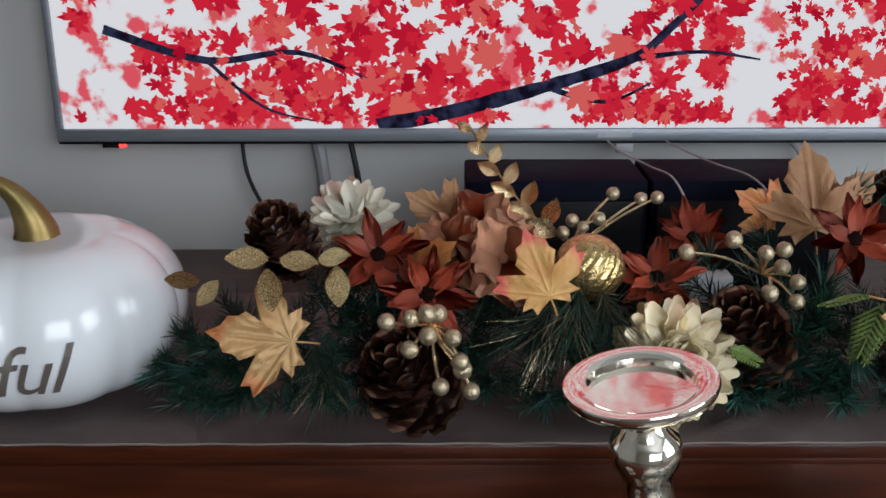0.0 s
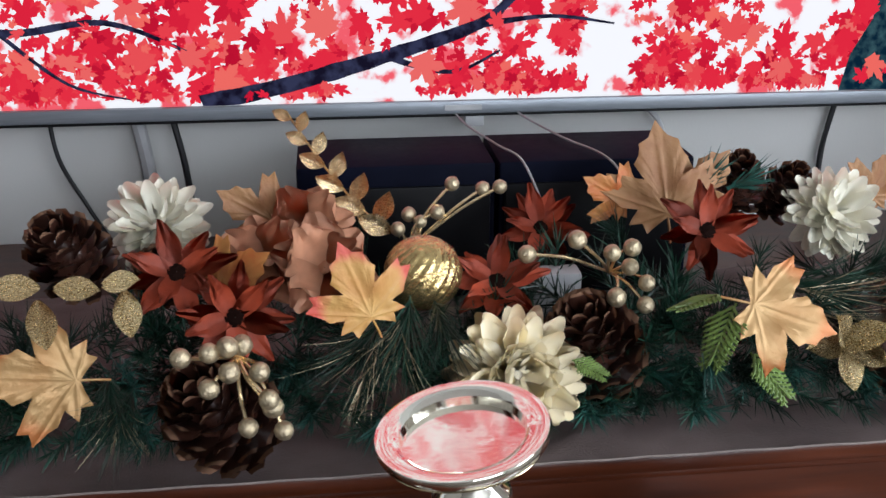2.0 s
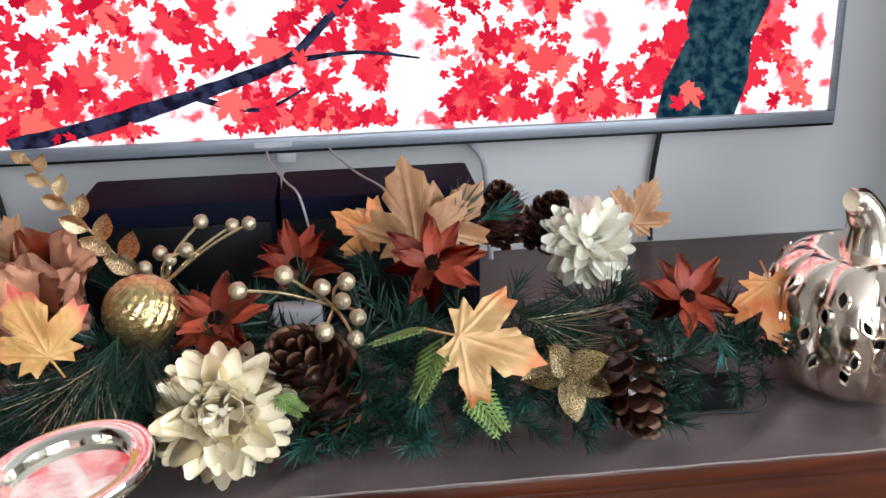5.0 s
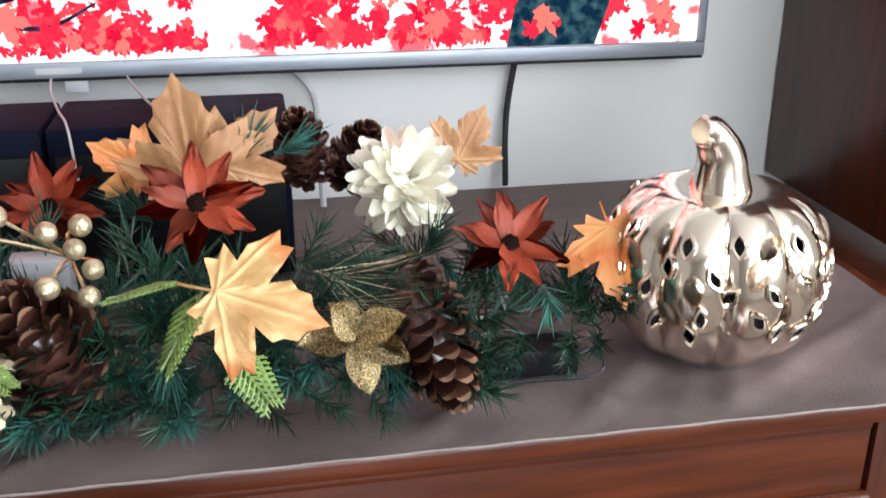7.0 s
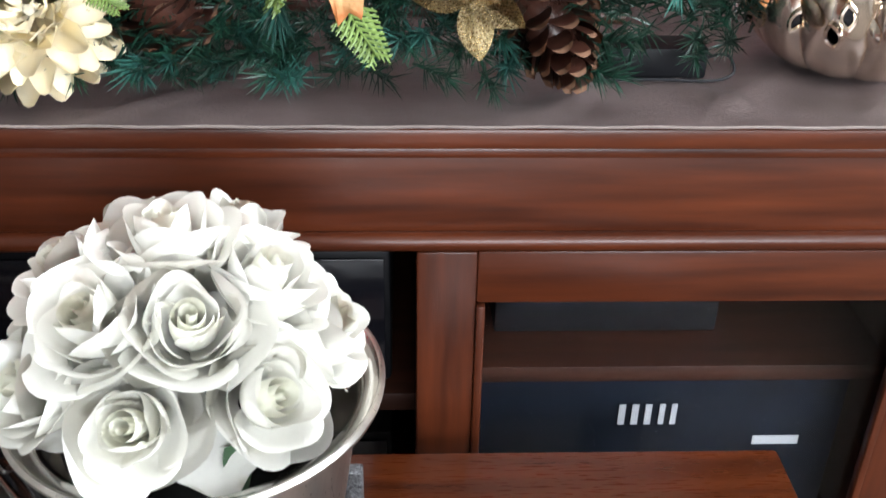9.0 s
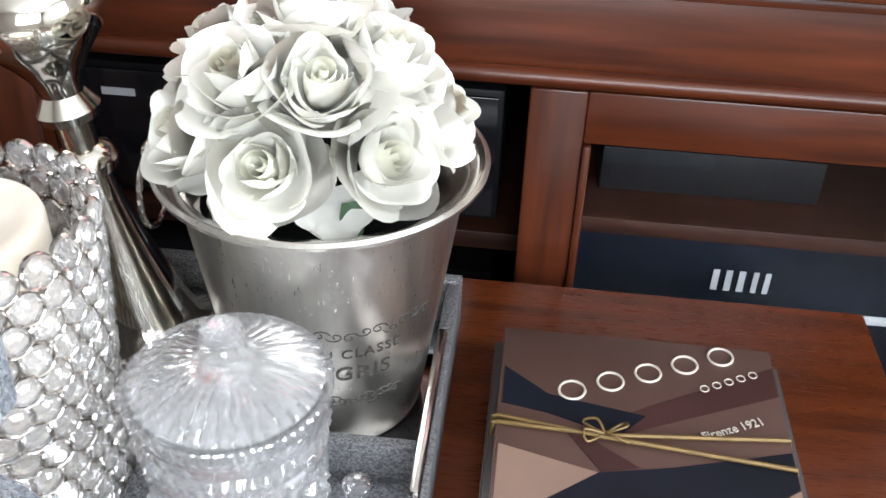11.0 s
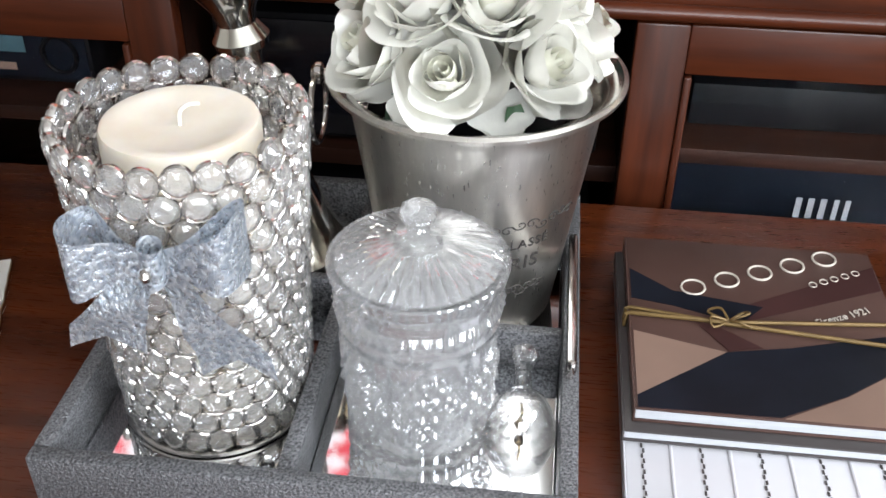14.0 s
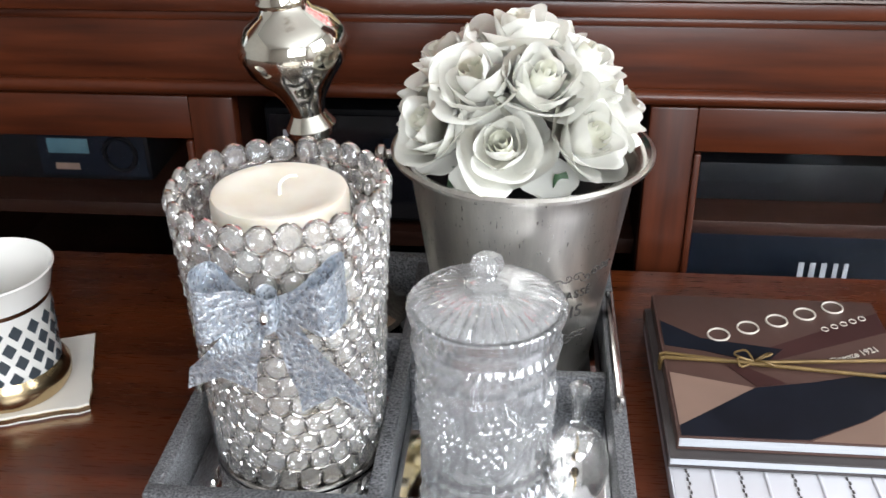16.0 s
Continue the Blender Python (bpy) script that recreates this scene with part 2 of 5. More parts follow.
MARBLE = mat("pale_stone_coaster", (0.68, 0.65, 0.60), 0.35, var=0.12, scale=12)
TEAL = mat("teal_label", (0.05, 0.10, 0.12), 0.5, var=0.2, scale=40)
ENGRAVE = mat("etched_mark", (0.035, 0.030, 0.027), 0.6)


# ---- building helpers ----
def mesh_of(name, bm, *mats, smooth=True):
    me = bpy.data.meshes.new(name)
    bm.to_mesh(me)
    bm.free()
    for m in mats:
        me.materials.append(m)
    if smooth:
        me.polygons.foreach_set("use_smooth", [True] * len(me.polygons))
        if len(me.polygons):
            me.set_sharp_from_angle(angle=radians(38))
    return me


def thing(name, m, label, category, group="", kind=""):
    ob = new(name)
    ob.matrix_world = m
    ob.empty_display_size = 0.02
    return tagged(ob, label, category, group, kind)


def part(name, bm, material, parent, label="", m=None, smooth=True):
    me = bm if isinstance(bm, bpy.types.Mesh) else mesh_of(name, bm, *(material if isinstance(material, tuple) else (material,)), smooth=smooth)
    ob = new(name, me)
    ob.parent = parent
    if m is not None:
        ob.matrix_basis = m
    return tagged(ob, label) if label else ob


def box(x0, x1, y0, y1, z0, z1, bevel=0.0, bm=None, seg=2):
    bm = bm or bmesh.new()
    r = bmesh.ops.create_cube(bm, size=1)
    vs = r["verts"]
    for v in vs:
        v.co = Vector(((x0 + x1) / 2 + v.co.x * (x1 - x0), (y0 + y1) / 2 + v.co.y * (y1 - y0), (z0 + z1) / 2 + v.co.z * (z1 - z0)))
    if bevel:
        es = list({e for v in vs for e in v.link_edges})
        bmesh.ops.bevel(bm, geom=es, offset=bevel, segments=seg, affect="EDGES", profile=0.5)
    return bm


def lathe(profile, seg=48, rf=None, bm=None, cap=True):
    """Turned body from (radius, z) pairs; rf(angle, k, r, z) may change the radius."""
    bm = bm or bmesh.new()
    rings = []
    for k, (r, z) in enumerate(profile):
        ring = []
        for i in range(seg):
            a = 2 * math.pi * i / seg
            q = rf(a, k, r, z) if rf else r
            ring.append(bm.verts.new((q * math.cos(a), q * math.sin(a), z)))
        rings.append(ring)
    for a, b in zip(rings, rings[1:]):
        for i in range(seg):
            j = (i + 1) % seg
            bm.faces.new((a[i], a[j], b[j], b[i]))
    if cap:
        bm.faces.new(list(reversed(rings[0])))
        bm.faces.new(rings[-1])
    bmesh.ops.recalc_face_normals(bm, faces=bm.faces)
    return bm


def tube(points, radius, sides=8, bm=None, ends=None):
    bm = bm or bmesh.new()
    pts = [Vector(p) for p in points]
    rings = []
    up = Vector((0.13, 0.21, 0.97))
    for k, p in enumerate(pts):
        d = (pts[min(k + 1, len(pts) - 1)] - pts[max(k - 1, 0)]).normalized()
        s = d.cross(up)
        s = s.normalized() if s.length > 1e-4 else Vector((1, 0, 0))
        u = s.cross(d)
        r = radius[k] if isinstance(radius, (list, tuple)) else radius
        rings.append([bm.verts.new(p + (s * math.cos(2 * math.pi * i / sides) + u * math.sin(2 * math.pi * i / sides)) * r) for i in range(sides)])
    for a, b in zip(rings, rings[1:]):
        for i in range(sides):
            j = (i + 1) % sides
            bm.faces.new((a[i], a[j], b[j], b[i]))
    bm.faces.new(list(reversed(rings[0])))
    bm.faces.new(rings[-1])
    return bm


def smooth_path(pts, n=6):
    pts = [Vector(p) for p in pts]
    out = []
    for k in range(len(pts) - 1):
        p0, p1, p2, p3 = pts[max(k - 1, 0)], pts[k], pts[k + 1], pts[min(k + 2, len(pts) - 1)]
        for i in range(n):
            t = i / n
            out.append(0.5 * ((2 * p1) + (p2 - p0) * t + (2 * p0 - 5 * p1 + 4 * p2 - p3) * t * t + (3 * p1 - p0 - 3 * p2 + p3) * t ** 3))
    return out + [pts[-1]]


def sheet(fn, nu, nv, thick=0.0, bm=None):
    """A surface patch from fn(u, v), u and v in 0..1, with a thickness."""
    bm = bm or bmesh.new()
    g = [[bm.verts.new(fn(i / nu, j / nv)) for j in range(nv + 1)] for i in range(nu + 1)]
    fs = [bm.faces.new((g[i][j], g[i + 1][j], g[i + 1][j + 1], g[i][j + 1])) for i in range(nu) for j in range(nv)]
    if thick:
        bmesh.ops.solidify(bm, geom=fs, thickness=thick)
    return bm


def slab(pts, z0, z1, bm=None):
    """A flat plate from a plan outline."""
    bm = bm or bmesh.new()
    lo = [bm.verts.new((x, y, z0)) for x, y in pts]
    hi = [bm.verts.new((x, y, z1)) for x, y in pts]
    n = len(pts)
    bm.faces.new(list(reversed(lo)))
    bm.faces.new(hi)
    for i in range(n):
        j = (i + 1) % n
        bm.faces.new((lo[i], lo[j], hi[j], hi[i]))
    bmesh.ops.recalc_face_normals(bm, faces=bm.faces)
    return bm


def lettering(text, size, depth=0.0004, shear=0.0, spacing=1.0):
    c = bpy.data.curves.new("lettering", "FONT")
    c.body, c.size, c.extrude, c.shear, c.space_character = text, size, depth, shear, spacing
    c.align_x, c.align_y = "CENTER", "CENTER"
    c.resolution_u = 4
    ob = bpy.data.objects.new("lettering", c)
    scene.collection.objects.link(ob)
    dg = bpy.context.evaluated_depsgraph_get()
    me = bpy.data.meshes.new_from_object(ob.evaluated_get(dg))
    bpy.data.objects.remove(ob)
    return me


def rot_to(d, spin=0.0):
    """Turns local z to the direction d."""
    return Vector(d).normalized().to_track_quat("Z", "Y").to_matrix().to_4x4() @ Matrix.Rotation(spin, 4, "Z")


def at(x, y, z, d=(0, 0, 1), spin=0.0, s=1.0):
    return Matrix.Translation((x, y, z)) @ rot_to(d, spin) @ Matrix.Diagonal((s, s, s, 1))


rnd = random.Random(7)
TOP = 0.75      # console top
TAB = 0.49      # coffee table top
WY = 0.56       # wall behind the television


# ---- the room ----
def structure(name, bm, m, label=""):
    return tagged(new(name, mesh_of(name, bm, m, smooth=False)), label, kind="structure")


structure("floor", box(-2.4, 2.4, -3.2, WY + 0.1, -0.06, 0.0), CARPET, "brown carpet floor of the room")
structure("ceiling", box(-2.4, 2.4, -3.2, WY + 0.1, 2.5, 2.56), CEIL, "plain white ceiling")
structure("wall_north", box(-2.4, 2.4, WY, WY + 0.1, 0, 2.5), WALL, "pale grey painted wall behind the television")
structure("wall_west", box(-2.5, -2.4, -3.2, WY + 0.1, 0, 2.5), WALL2, "beige painted wall")
we = box(2.4, 2.5, -3.2, -1.85, 0, 2.5)
box(2.4, 2.5, -0.45, WY + 0.1, 0, 2.5, bm=we)
box(2.4, 2.5, -1.85, -0.45, 0, 0.9, bm=we)
box(2.4, 2.5, -1.85, -0.45, 2.3, 2.5, bm=we)
structure("wall_east", we, WALL2, "beige wall with a window opening")
ws = box(-2.4, 0.05, -3.2, -3.1, 0, 2.5)
box(2.05, 2.4, -3.2, -3.1, 0, 2.5, bm=ws)
box(0.05, 2.05, -3.2, -3.1, 0, 0.9, bm=ws)
box(0.05, 2.05, -3.2, -3.1, 2.3, 2.5, bm=ws)
structure("wall_south", ws, WALL2, "beige wall with a window opening")


# ---- television console ----
def console():
    ob = thing("tv_console", pose(0, 0, 0), "cherry-stained wooden television console with glazed doors", "cabinet")
    part("top", box(-1.15, 0.90, -0.012, WY - 0.004, 0.731, 0.7465, 0.003), WOOD_H, ob)
    part("cove", box(-1.13, 0.770, -0.006, 0.02, 0.7215, 0.7305, 0.003), WOOD_H, ob)
    part("apron", box(-1.13, 0.774, 0.002, 0.02, 0.657, 0.7210, 0.001), WOOD_H, ob)
    part("moulding", tube([(-1.135, -0.001, 0.654), (-0.4, -0.001, 0.654), (0.2, -0.001, 0.654), (0.777, -0.001, 0.654)], 0.0075, 10), WOOD_H, ob)
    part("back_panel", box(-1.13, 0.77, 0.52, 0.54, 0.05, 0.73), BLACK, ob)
    # boards inside the bays take the wood with shade in its colour
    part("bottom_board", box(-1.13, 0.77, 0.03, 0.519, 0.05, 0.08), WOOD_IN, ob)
    part("plinth", box(-1.13, 0.77, 0.03, 0.05, 0.0, 0.0495), WOOD_H, ob)
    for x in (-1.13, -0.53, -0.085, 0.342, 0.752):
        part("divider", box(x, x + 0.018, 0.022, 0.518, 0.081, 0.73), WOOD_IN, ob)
    for x0, x1, hinge in ((0.340, 0.771, 1), (-0.530, -0.066, -1), (-1.13, -0.536, 1)):
        d = part("door", box(x0, x0 + 0.045, 0.0, 0.02, 0.09, 0.6435, 0.002), WOOD_V, ob)
        part("stile", box(x1 - 0.045, x1, 0.0, 0.02, 0.09, 0.6435, 0.002), WOOD_V, d)
        part("rail", box(x0 + 0.0452, x1 - 0.0452, 0.001, 0.019, 0.598, 0.6435, 0.002), WOOD_H, d)
        part("rail", box(x0 + 0.0452, x1 - 0.0452, 0.001, 0.019, 0.09, 0.15, 0.002), WOOD_H, d)
        part("glazing_bead", box(x0 + 0.0452, x0 + 0.052, -0.003, 0.006, 0.151, 0.597, 0.002), WOOD_V, d)
        part("glazing_bead", box(x1 - 0.052, x1 - 0.0452, -0.003, 0.006, 0.151, 0.597, 0.002), WOOD_V, d)
        pane = part("pane", box(x0 + 0.046, x1 - 0.046, 0.009, 0.012, 0.151, 0.597), PANE, d, "clear glass door pane")
        pane.visible_shadow = False
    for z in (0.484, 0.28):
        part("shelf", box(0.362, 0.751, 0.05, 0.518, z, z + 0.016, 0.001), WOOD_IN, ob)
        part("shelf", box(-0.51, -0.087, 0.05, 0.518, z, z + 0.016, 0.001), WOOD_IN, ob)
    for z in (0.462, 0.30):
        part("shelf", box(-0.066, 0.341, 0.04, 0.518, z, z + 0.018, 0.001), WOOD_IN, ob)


console()

side = thing("side_cabinet", pose(0.787, 0.012, 0), "cherry-stained corner cabinet beside the console", "cabinet")
part("body", box(0, 0.6, 0, WY - 0.02, 0, 0.730, 0.002), WOOD_V, side)
part("front_panel", box(0.03, 0.57, -0.004, -0.0005, 0.06, 0.69, 0.001), WOOD_V, side)
tower = thing("tall_cabinet", pose(0.965, 0.19, 0.7475), "tall cherry-stained cabinet standing past the pumpkin", "cabinet")
part("side_panel", box(0, 0.02, 0, WY - 0.195, 0, 1.1, 0.002), WOOD_V, tower)
part("front_panel", box(0.0205, 0.42, 0, 0.02, 0, 1.1, 0.002), WOOD_V, tower)
part("top_board", box(-0.004, 0.424, -0.006, WY - 0.195, 1.1005, 1.12, 0.002), WOOD_H, tower)
tower2 = copy_thing(tower, pose(-1.15, 0.19, 0.7475))
tagged(tower2, "tall cherry-stained cabinet beside the white pumpkin", "cabinet")


# ---- runner on the console ----
def runner():
    ob = thing("table_runner", pose(0, 0, 0.7472), "taupe velvet runner with a stitched hem, lying creased", "runner")
    folds = [(0.60, 0.07, 0.9), (0.72, 0.2, 0.5), (0.15, 0.02, 1.2), (-0.3, 0.05, 0.3), (0.42, 0.0, 0.8), (0.56, 0.03, -0.7), (0.80, 0.10, 1.6), (0.66, 0.0, 0.3)]

    def fn(u, v):
        x, y = -1.0 + 1.885 * u, -0.0145 + 0.385 * v
        z = 0.0014 + 0.0008 * noise.noise(Vector((x * 9, y * 13, 1.7)))
        for fx, fy, sl in folds:
            d = (x - fx) - sl * (y - fy)
            z += 0.0045 * math.exp(-(d / 0.011) ** 2) * math.exp(-((y - fy) / 0.13) ** 2) * min(1.0, (y + 0.0145) / 0.035)
        return (x, y, z)
    part("cloth", sheet(fn, 220, 44, 0.0012), RUNNER, ob)
    part("hem", tube([(-1.0 + 0.02 * k, -0.0145, 0.0022 + 0.0004 * math.sin(k * 1.7)) for k in range(95)], 0.0012, 6), HEM, ob, "pale stitched hem")


runner()


# ---- television ----
def maple_outline():
    pts = []
    for a, r in ((-75, 0.42), (-42, 0.62), (-30, 0.50), (-14, 0.72), (-4, 0.50), (4, 0.45), (12, 0.80), (20, 0.76), (32, 1.0), (42, 0.72), (47, 0.74), (57, 0.42),
                 (66, 0.60), (72, 0.80), (78, 0.78), (90, 1.08)):
        pts.append((r * math.cos(radians(a)), r * math.sin(radians(a))))
    mir = [(-x, y) for x, y in reversed(pts[:-1])]
    return pts + mir


MAPLE = maple_outline()


def television():
    x0, x1, z0, z1, y = -0.625, 0.839, 0.9135, 1.745, 0.505
    ob = thing("television", pose(0, y, 0), "large flat television showing a red maple tree, mounted on the wall", "television")
    part("back_shell", box(x0 + 0.01, x1 - 0.01, 0.012, 0.04, z0 + 0.01, z1 - 0.01, 0.006), BLACK, ob)
    part("wall_bracket", box(-0.1, 0.3, 0.0405, WY - y - 0.001, 1.2, 1.5, 0.002), BLACK, ob)
    fr = box(x0, x1, -0.004, 0.0115, z0, z0 + 0.0165, 0.002)
    for a in ((x0, x0 + 0.009), (x1 - 0.009, x1)):
        box(a[0], a[1], -0.004, 0.0115, z0 + 0.0166, z1 - 0.0091, 0.002, bm=fr)
    box(x0, x1, -0.004, 0.0115, z1 - 0.009, z1, 0.002, bm=fr)
    part("bezel", fr, BEZEL, ob, "slim brushed grey bezel")
    part("maker_mark", box(0.092, 0.138, -0.0052, -0.0042, z0 + 0.005, z0 + 0.0115), CABLEG, ob)
    part("lower_lip", box(x0 + 0.002, x1 - 0.002, -0.0035, 0.009, z0 - 0.003, z0 - 0.0003, 0.0005), BLACK, ob)
    led = part("sensor", box(-0.567, -0.545, 0.0, 0.008, z0 - 0.009, z0 - 0.0035, 0.001), GLOSSBLACK, ob)
    part("standby_light", box(-0.5445, -0.536, -0.001, 0.006, z0 - 0.0085, z0 - 0.0035, 0.001), REDLED, ob, "glowing red standby light")
    scr = part("screen", box(x0 + 0.0092, x1 - 0.0092, 0.002, 0.006, z0 + 0.0168, z1 - 0.0092), glow("screen_sky", (1.0, 0.98, 0.98), (0.95, 0.12, 0.15), 1.32, 22, (0.54, 0.60)), ob, "screen with a red autumn maple picture")
    # picture: leaves, branches and trunk as flat layers of the screen
    sx0, sx1, sz0, sz1 = x0 + 0.0095, x1 - 0.0095, z0 + 0.017, z1 - 0.0095
    vs, fs = [], []
    r = random.Random(3)
    for k in range(3200):
        cx, cz = r.uniform(sx0 + 0.02, sx1 - 0.02), sz0 + 0.012 + (sz1 - sz0 - 0.04) * r.random() ** 1.7
        if noise.noise(Vector((cx * 6.5, cz * 6.5, 4.3))) < -0.45 + 0.26 * r.random():
            continue
        s = r.uniform(0.007, 0.017) + 0.016 * (r.random() < 0.22)
        s = min(s, cx - sx0, sx1 - cx, cz - sz0, sz1 - cz)
        a, sq = r.uniform(0, 6.28), r.uniform(0.4, 1.0)
        b, n = len(vs), len(MAPLE)
        yy = 0.0016 - 0.0000005 * k
        for px, pz in MAPLE:
            qx, qz = px * s * sq, pz * s
            vs.append((cx + qx * math.cos(a) - qz * math.sin(a), yy, cz + qx * math.sin(a) + qz * math.cos(a)))
        fs.append(tuple(range(b, b + n)))
    me = bpy.data.meshes.new("picture_leaves")
    me.from_pydata(vs, [], fs)
    m = glow("picture_leaf", (0.55, 0.005, 0.03), (1.0, 0.16, 0.12), 1.22, 1, (0.0, 1.0), island=True)
    el = [n for n in m.node_tree.nodes if n.type == "VALTORGB"][0].color_ramp.elements
    for p, c in ((0.35, (0.85, 0.02, 0.05, 1)), (0.7, (0.9, 0.035, 0.06, 1)), (0.92, (0.95, 0.16, 0.14, 1))):
        e = el.new(p)
        e.color = c
    me.materials.append(m)
    tagged(part("picture_leaves", me, None, scr), kind="stuff")
    dark = glow("picture_branch", (0.012, 0.010, 0.028), (0.05, 0.055, 0.12), 0.9, 60)

    def branch(pts, w):
        p = smooth_path([(x, 0.0, z) for x, z in pts], 6)
        bm = bmesh.new()
        rows = []
        for k, q in enumerate(p):
            d = (p[min(k + 1, len(p) - 1)] - p[max(k - 1, 0)]).normalized()
            nrm = Vector((-d.z, 0, d.x))
            ww = w * (1 - 0.75 * k / len(p)) * (1 + 0.25 * noise.noise(q * 60))
            rows.append([bm.verts.new((c.x, 0.0002, min(max(c.z, sz0), sz1))) for c in (q + nrm * ww, q - nrm * ww)])
        for a, b in zip(rows, rows[1:]):
            bm.faces.new((a[0], a[1], b[1], b[0]))
        part("picture_branch", bm, dark, scr)
    branch([(-0.20, sz0 + 0.002), (-0.10, 0.953), (0.02, 0.985), (0.13, 1.02), (0.17, 1.05), (0.26, 1.15), (0.35, 1.3)][::1], 0.011)
    branch([(0.02, 0.985), (0.10, 0.965), (0.16, 0.99)], 0.004)
    branch([(0.13, 1.02), (0.22, 1.03), (0.30, 1.02)], 0.004)
    branch([(-0.55, 1.06), (-0.42, 1.02), (-0.3, 1.03), (-0.2, 0.99)], 0.006)
    branch([(-0.42, 1.02), (-0.35, 0.96), (-0.28, 0.94)], 0.003)
    tr = glow("picture_trunk", (0.006, 0.03, 0.06), (0.10, 0.22, 0.24), 0.8, 70, (0.42, 0.75))
    bm = bmesh.new()
    rows = []
    for k in range(12):
        z = sz0 + (0.5 * k / 11)
        xm, hw = 0.652 + 0.26 * (z - sz0), 0.052 - 0.03 * (z - sz0) + 0.006 * math.sin(k * 2.3)
        rows.append([bm.verts.new((xm - hw, 0.0001, z)), bm.verts.new((min(xm + hw, sx1), 0.0001, z))])
    for a, b in zip(rows, rows[1:]):
        bm.faces.new((a[0], a[1], b[1], b[0]))
    part("picture_trunk", bm, tr, scr)
    # cables behind and below
    for name, pts, rr, m in (("power_cable", [(-0.39, 0.045, 0.93), (-0.385, 0.045, 0.86), (-0.36, 0.045, 0.80), (-0.33, 0.03, 0.752)], 0.0028, CABLE),
                             ("signal_cable", [(-0.242, 0.02, 0.93), (-0.228, 0.02, 0.85), (-0.222, 0.02, 0.752)], 0.0042, CABLE),
                             ("signal_cable", [(0.625, 0.04, 0.93), (0.613, 0.045, 0.84), (0.613, 0.04, 0.752)], 0.0038, CABLE),
                             ("grey_cable", [(0.345, 0.03, 0.92), (0.375, 0.03, 0.89), (0.385, 0.03, 0.85), (0.385, 0.0, 0.752)], 0.004, CABLEG),
                             ("grey_cable", [(-0.288, 0.04, 0.93), (-0.278, 0.045, 0.85), (-0.275, 0.045, 0.752)], 0.009, CABLEG),
                             ("thin_wire", [(0.18, 0.01, 0.916), (0.19, -0.03, 0.912), (0.215, -0.12, 0.911), (0.245, -0.20, 0.909), (0.262, -0.26, 0.88)], 0.0013, CABLEG),
                             ("thin_wire", [(0.105, 0.005, 0.914), (0.113, -0.05, 0.911), (0.135, -0.14, 0.911), (0.152, -0.20, 0.909), (0.166, -0.26, 0.87)], 0.0013, CABLEG)):
        part(name, tube(smooth_path(pts, 6), rr, 8), m, ob)
    part("port_cover", box(0.118, 0.142, 0.0, 0.012, 0.896, 0.910, 0.002), CABLEG, ob)


television()

for x0, x1 in ((-0.086, 0.125), (0.129, 0.345)):
    sp = thing("loudspeaker", pose((x0 + x1) / 2, 0.375, TOP + 0.0035 - 0.003), "matt black loudspeaker box standing on the console", "speaker", "boxes behind the garland")
    w = (x1 - x0) / 2
    part("cabinet", box(-w, w, -0.058, 0.058, 0, 0.155, 0.004), BAR, sp)
    part("grille", box(-w + 0.006, w - 0.006, -0.064, -0.0585, 0.006, 0.132, 0.002), BLACK, sp)


# ---- things in the console ----
game = thing("game_box", pose(0.56, 0.07, 0.2965), "glossy dark navy carton with pale lettering, lying behind glass", "box")
part("carton", box(-0.165, 0.17, 0, 0.2, 0, 0.178, 0.002), COVERNAVY, game)
mark = bmesh.new()
for a, b in ((-0.036, -0.030), (-0.024, -0.018), (-0.012, -0.006), (0.001, 0.006), (0.012, 0.017)):
    box(a, b, -0.0012, -0.0004, 0.123, 0.146, bm=mark)
part("maker_mark", mark, PALEINK, game, "pale grey plain mark")
part("sticker", box(0.092, 0.135, -0.0012, -0.0004, 0.098, 0.108), CABLEG, game)
tray_in = thing("player", pose(0.55, 0.10, 0.5005), "black video player on the upper shelf", "electronics")
part("case", box(-0.14, 0.06, 0, 0.3, 0, 0.045, 0.003), BLACK, tray_in)
for zz, hh, lab in ((0.4805, 0.135, "black audio receiver in the open bay"), (0.3185, 0.11, "black disc player in the open bay")):
    rc = thing("receiver", pose(0.135, 0.05, zz), lab, "electronics")
    part("case", box(-0.185, 0.185, 0, 0.35, 0.006, hh, 0.004), BLACK, rc)
    part("front_plate", box(-0.18, 0.18, -0.004, -0.0005, 0.012, hh - 0.006, 0.001), GLOSSBLACK, rc)
    part("maker_mark", box(-0.165, -0.135, -0.005, -0.0042, hh - 0.03, hh - 0.023), PALEINK, rc)
    part("display", box(-0.06, 0.05, -0.005, -0.0042, hh - 0.05, hh - 0.03), COVERNAVY, rc)
    for k in range(4):
        part("foot", lathe([(0.012, 0), (0.012, 0.0062)], 12), BLACK, rc, m=pose((-0.15, 0.15)[k % 2], (0.03, 0.3)[k // 2], 0))
    part("knob", lathe([(0.016, 0), (0.016, 0.012), (0.014, 0.014)], 24), BLACK, rc, m=pose(0.14, -0.004, hh * 0.5, 90))
ca = thing("camera_case", pose(-0.30, 0.10, 0.5005), "dark electronics behind the glass door", "electronics")
part("body", box(-0.13, 0.10, 0, 0.1, 0, 0.07, 0.008), BLACK, ca)
part("print", box(-0.03, 0.095, -0.0016, -0.0006, 0.008, 0.064, 0.0005), COVERNAVY, ca)
part("label_panel", box(-0.018, 0.030, -0.0028, -0.0018, 0.036, 0.054, 0.0005), TEAL, ca, "pale teal label")
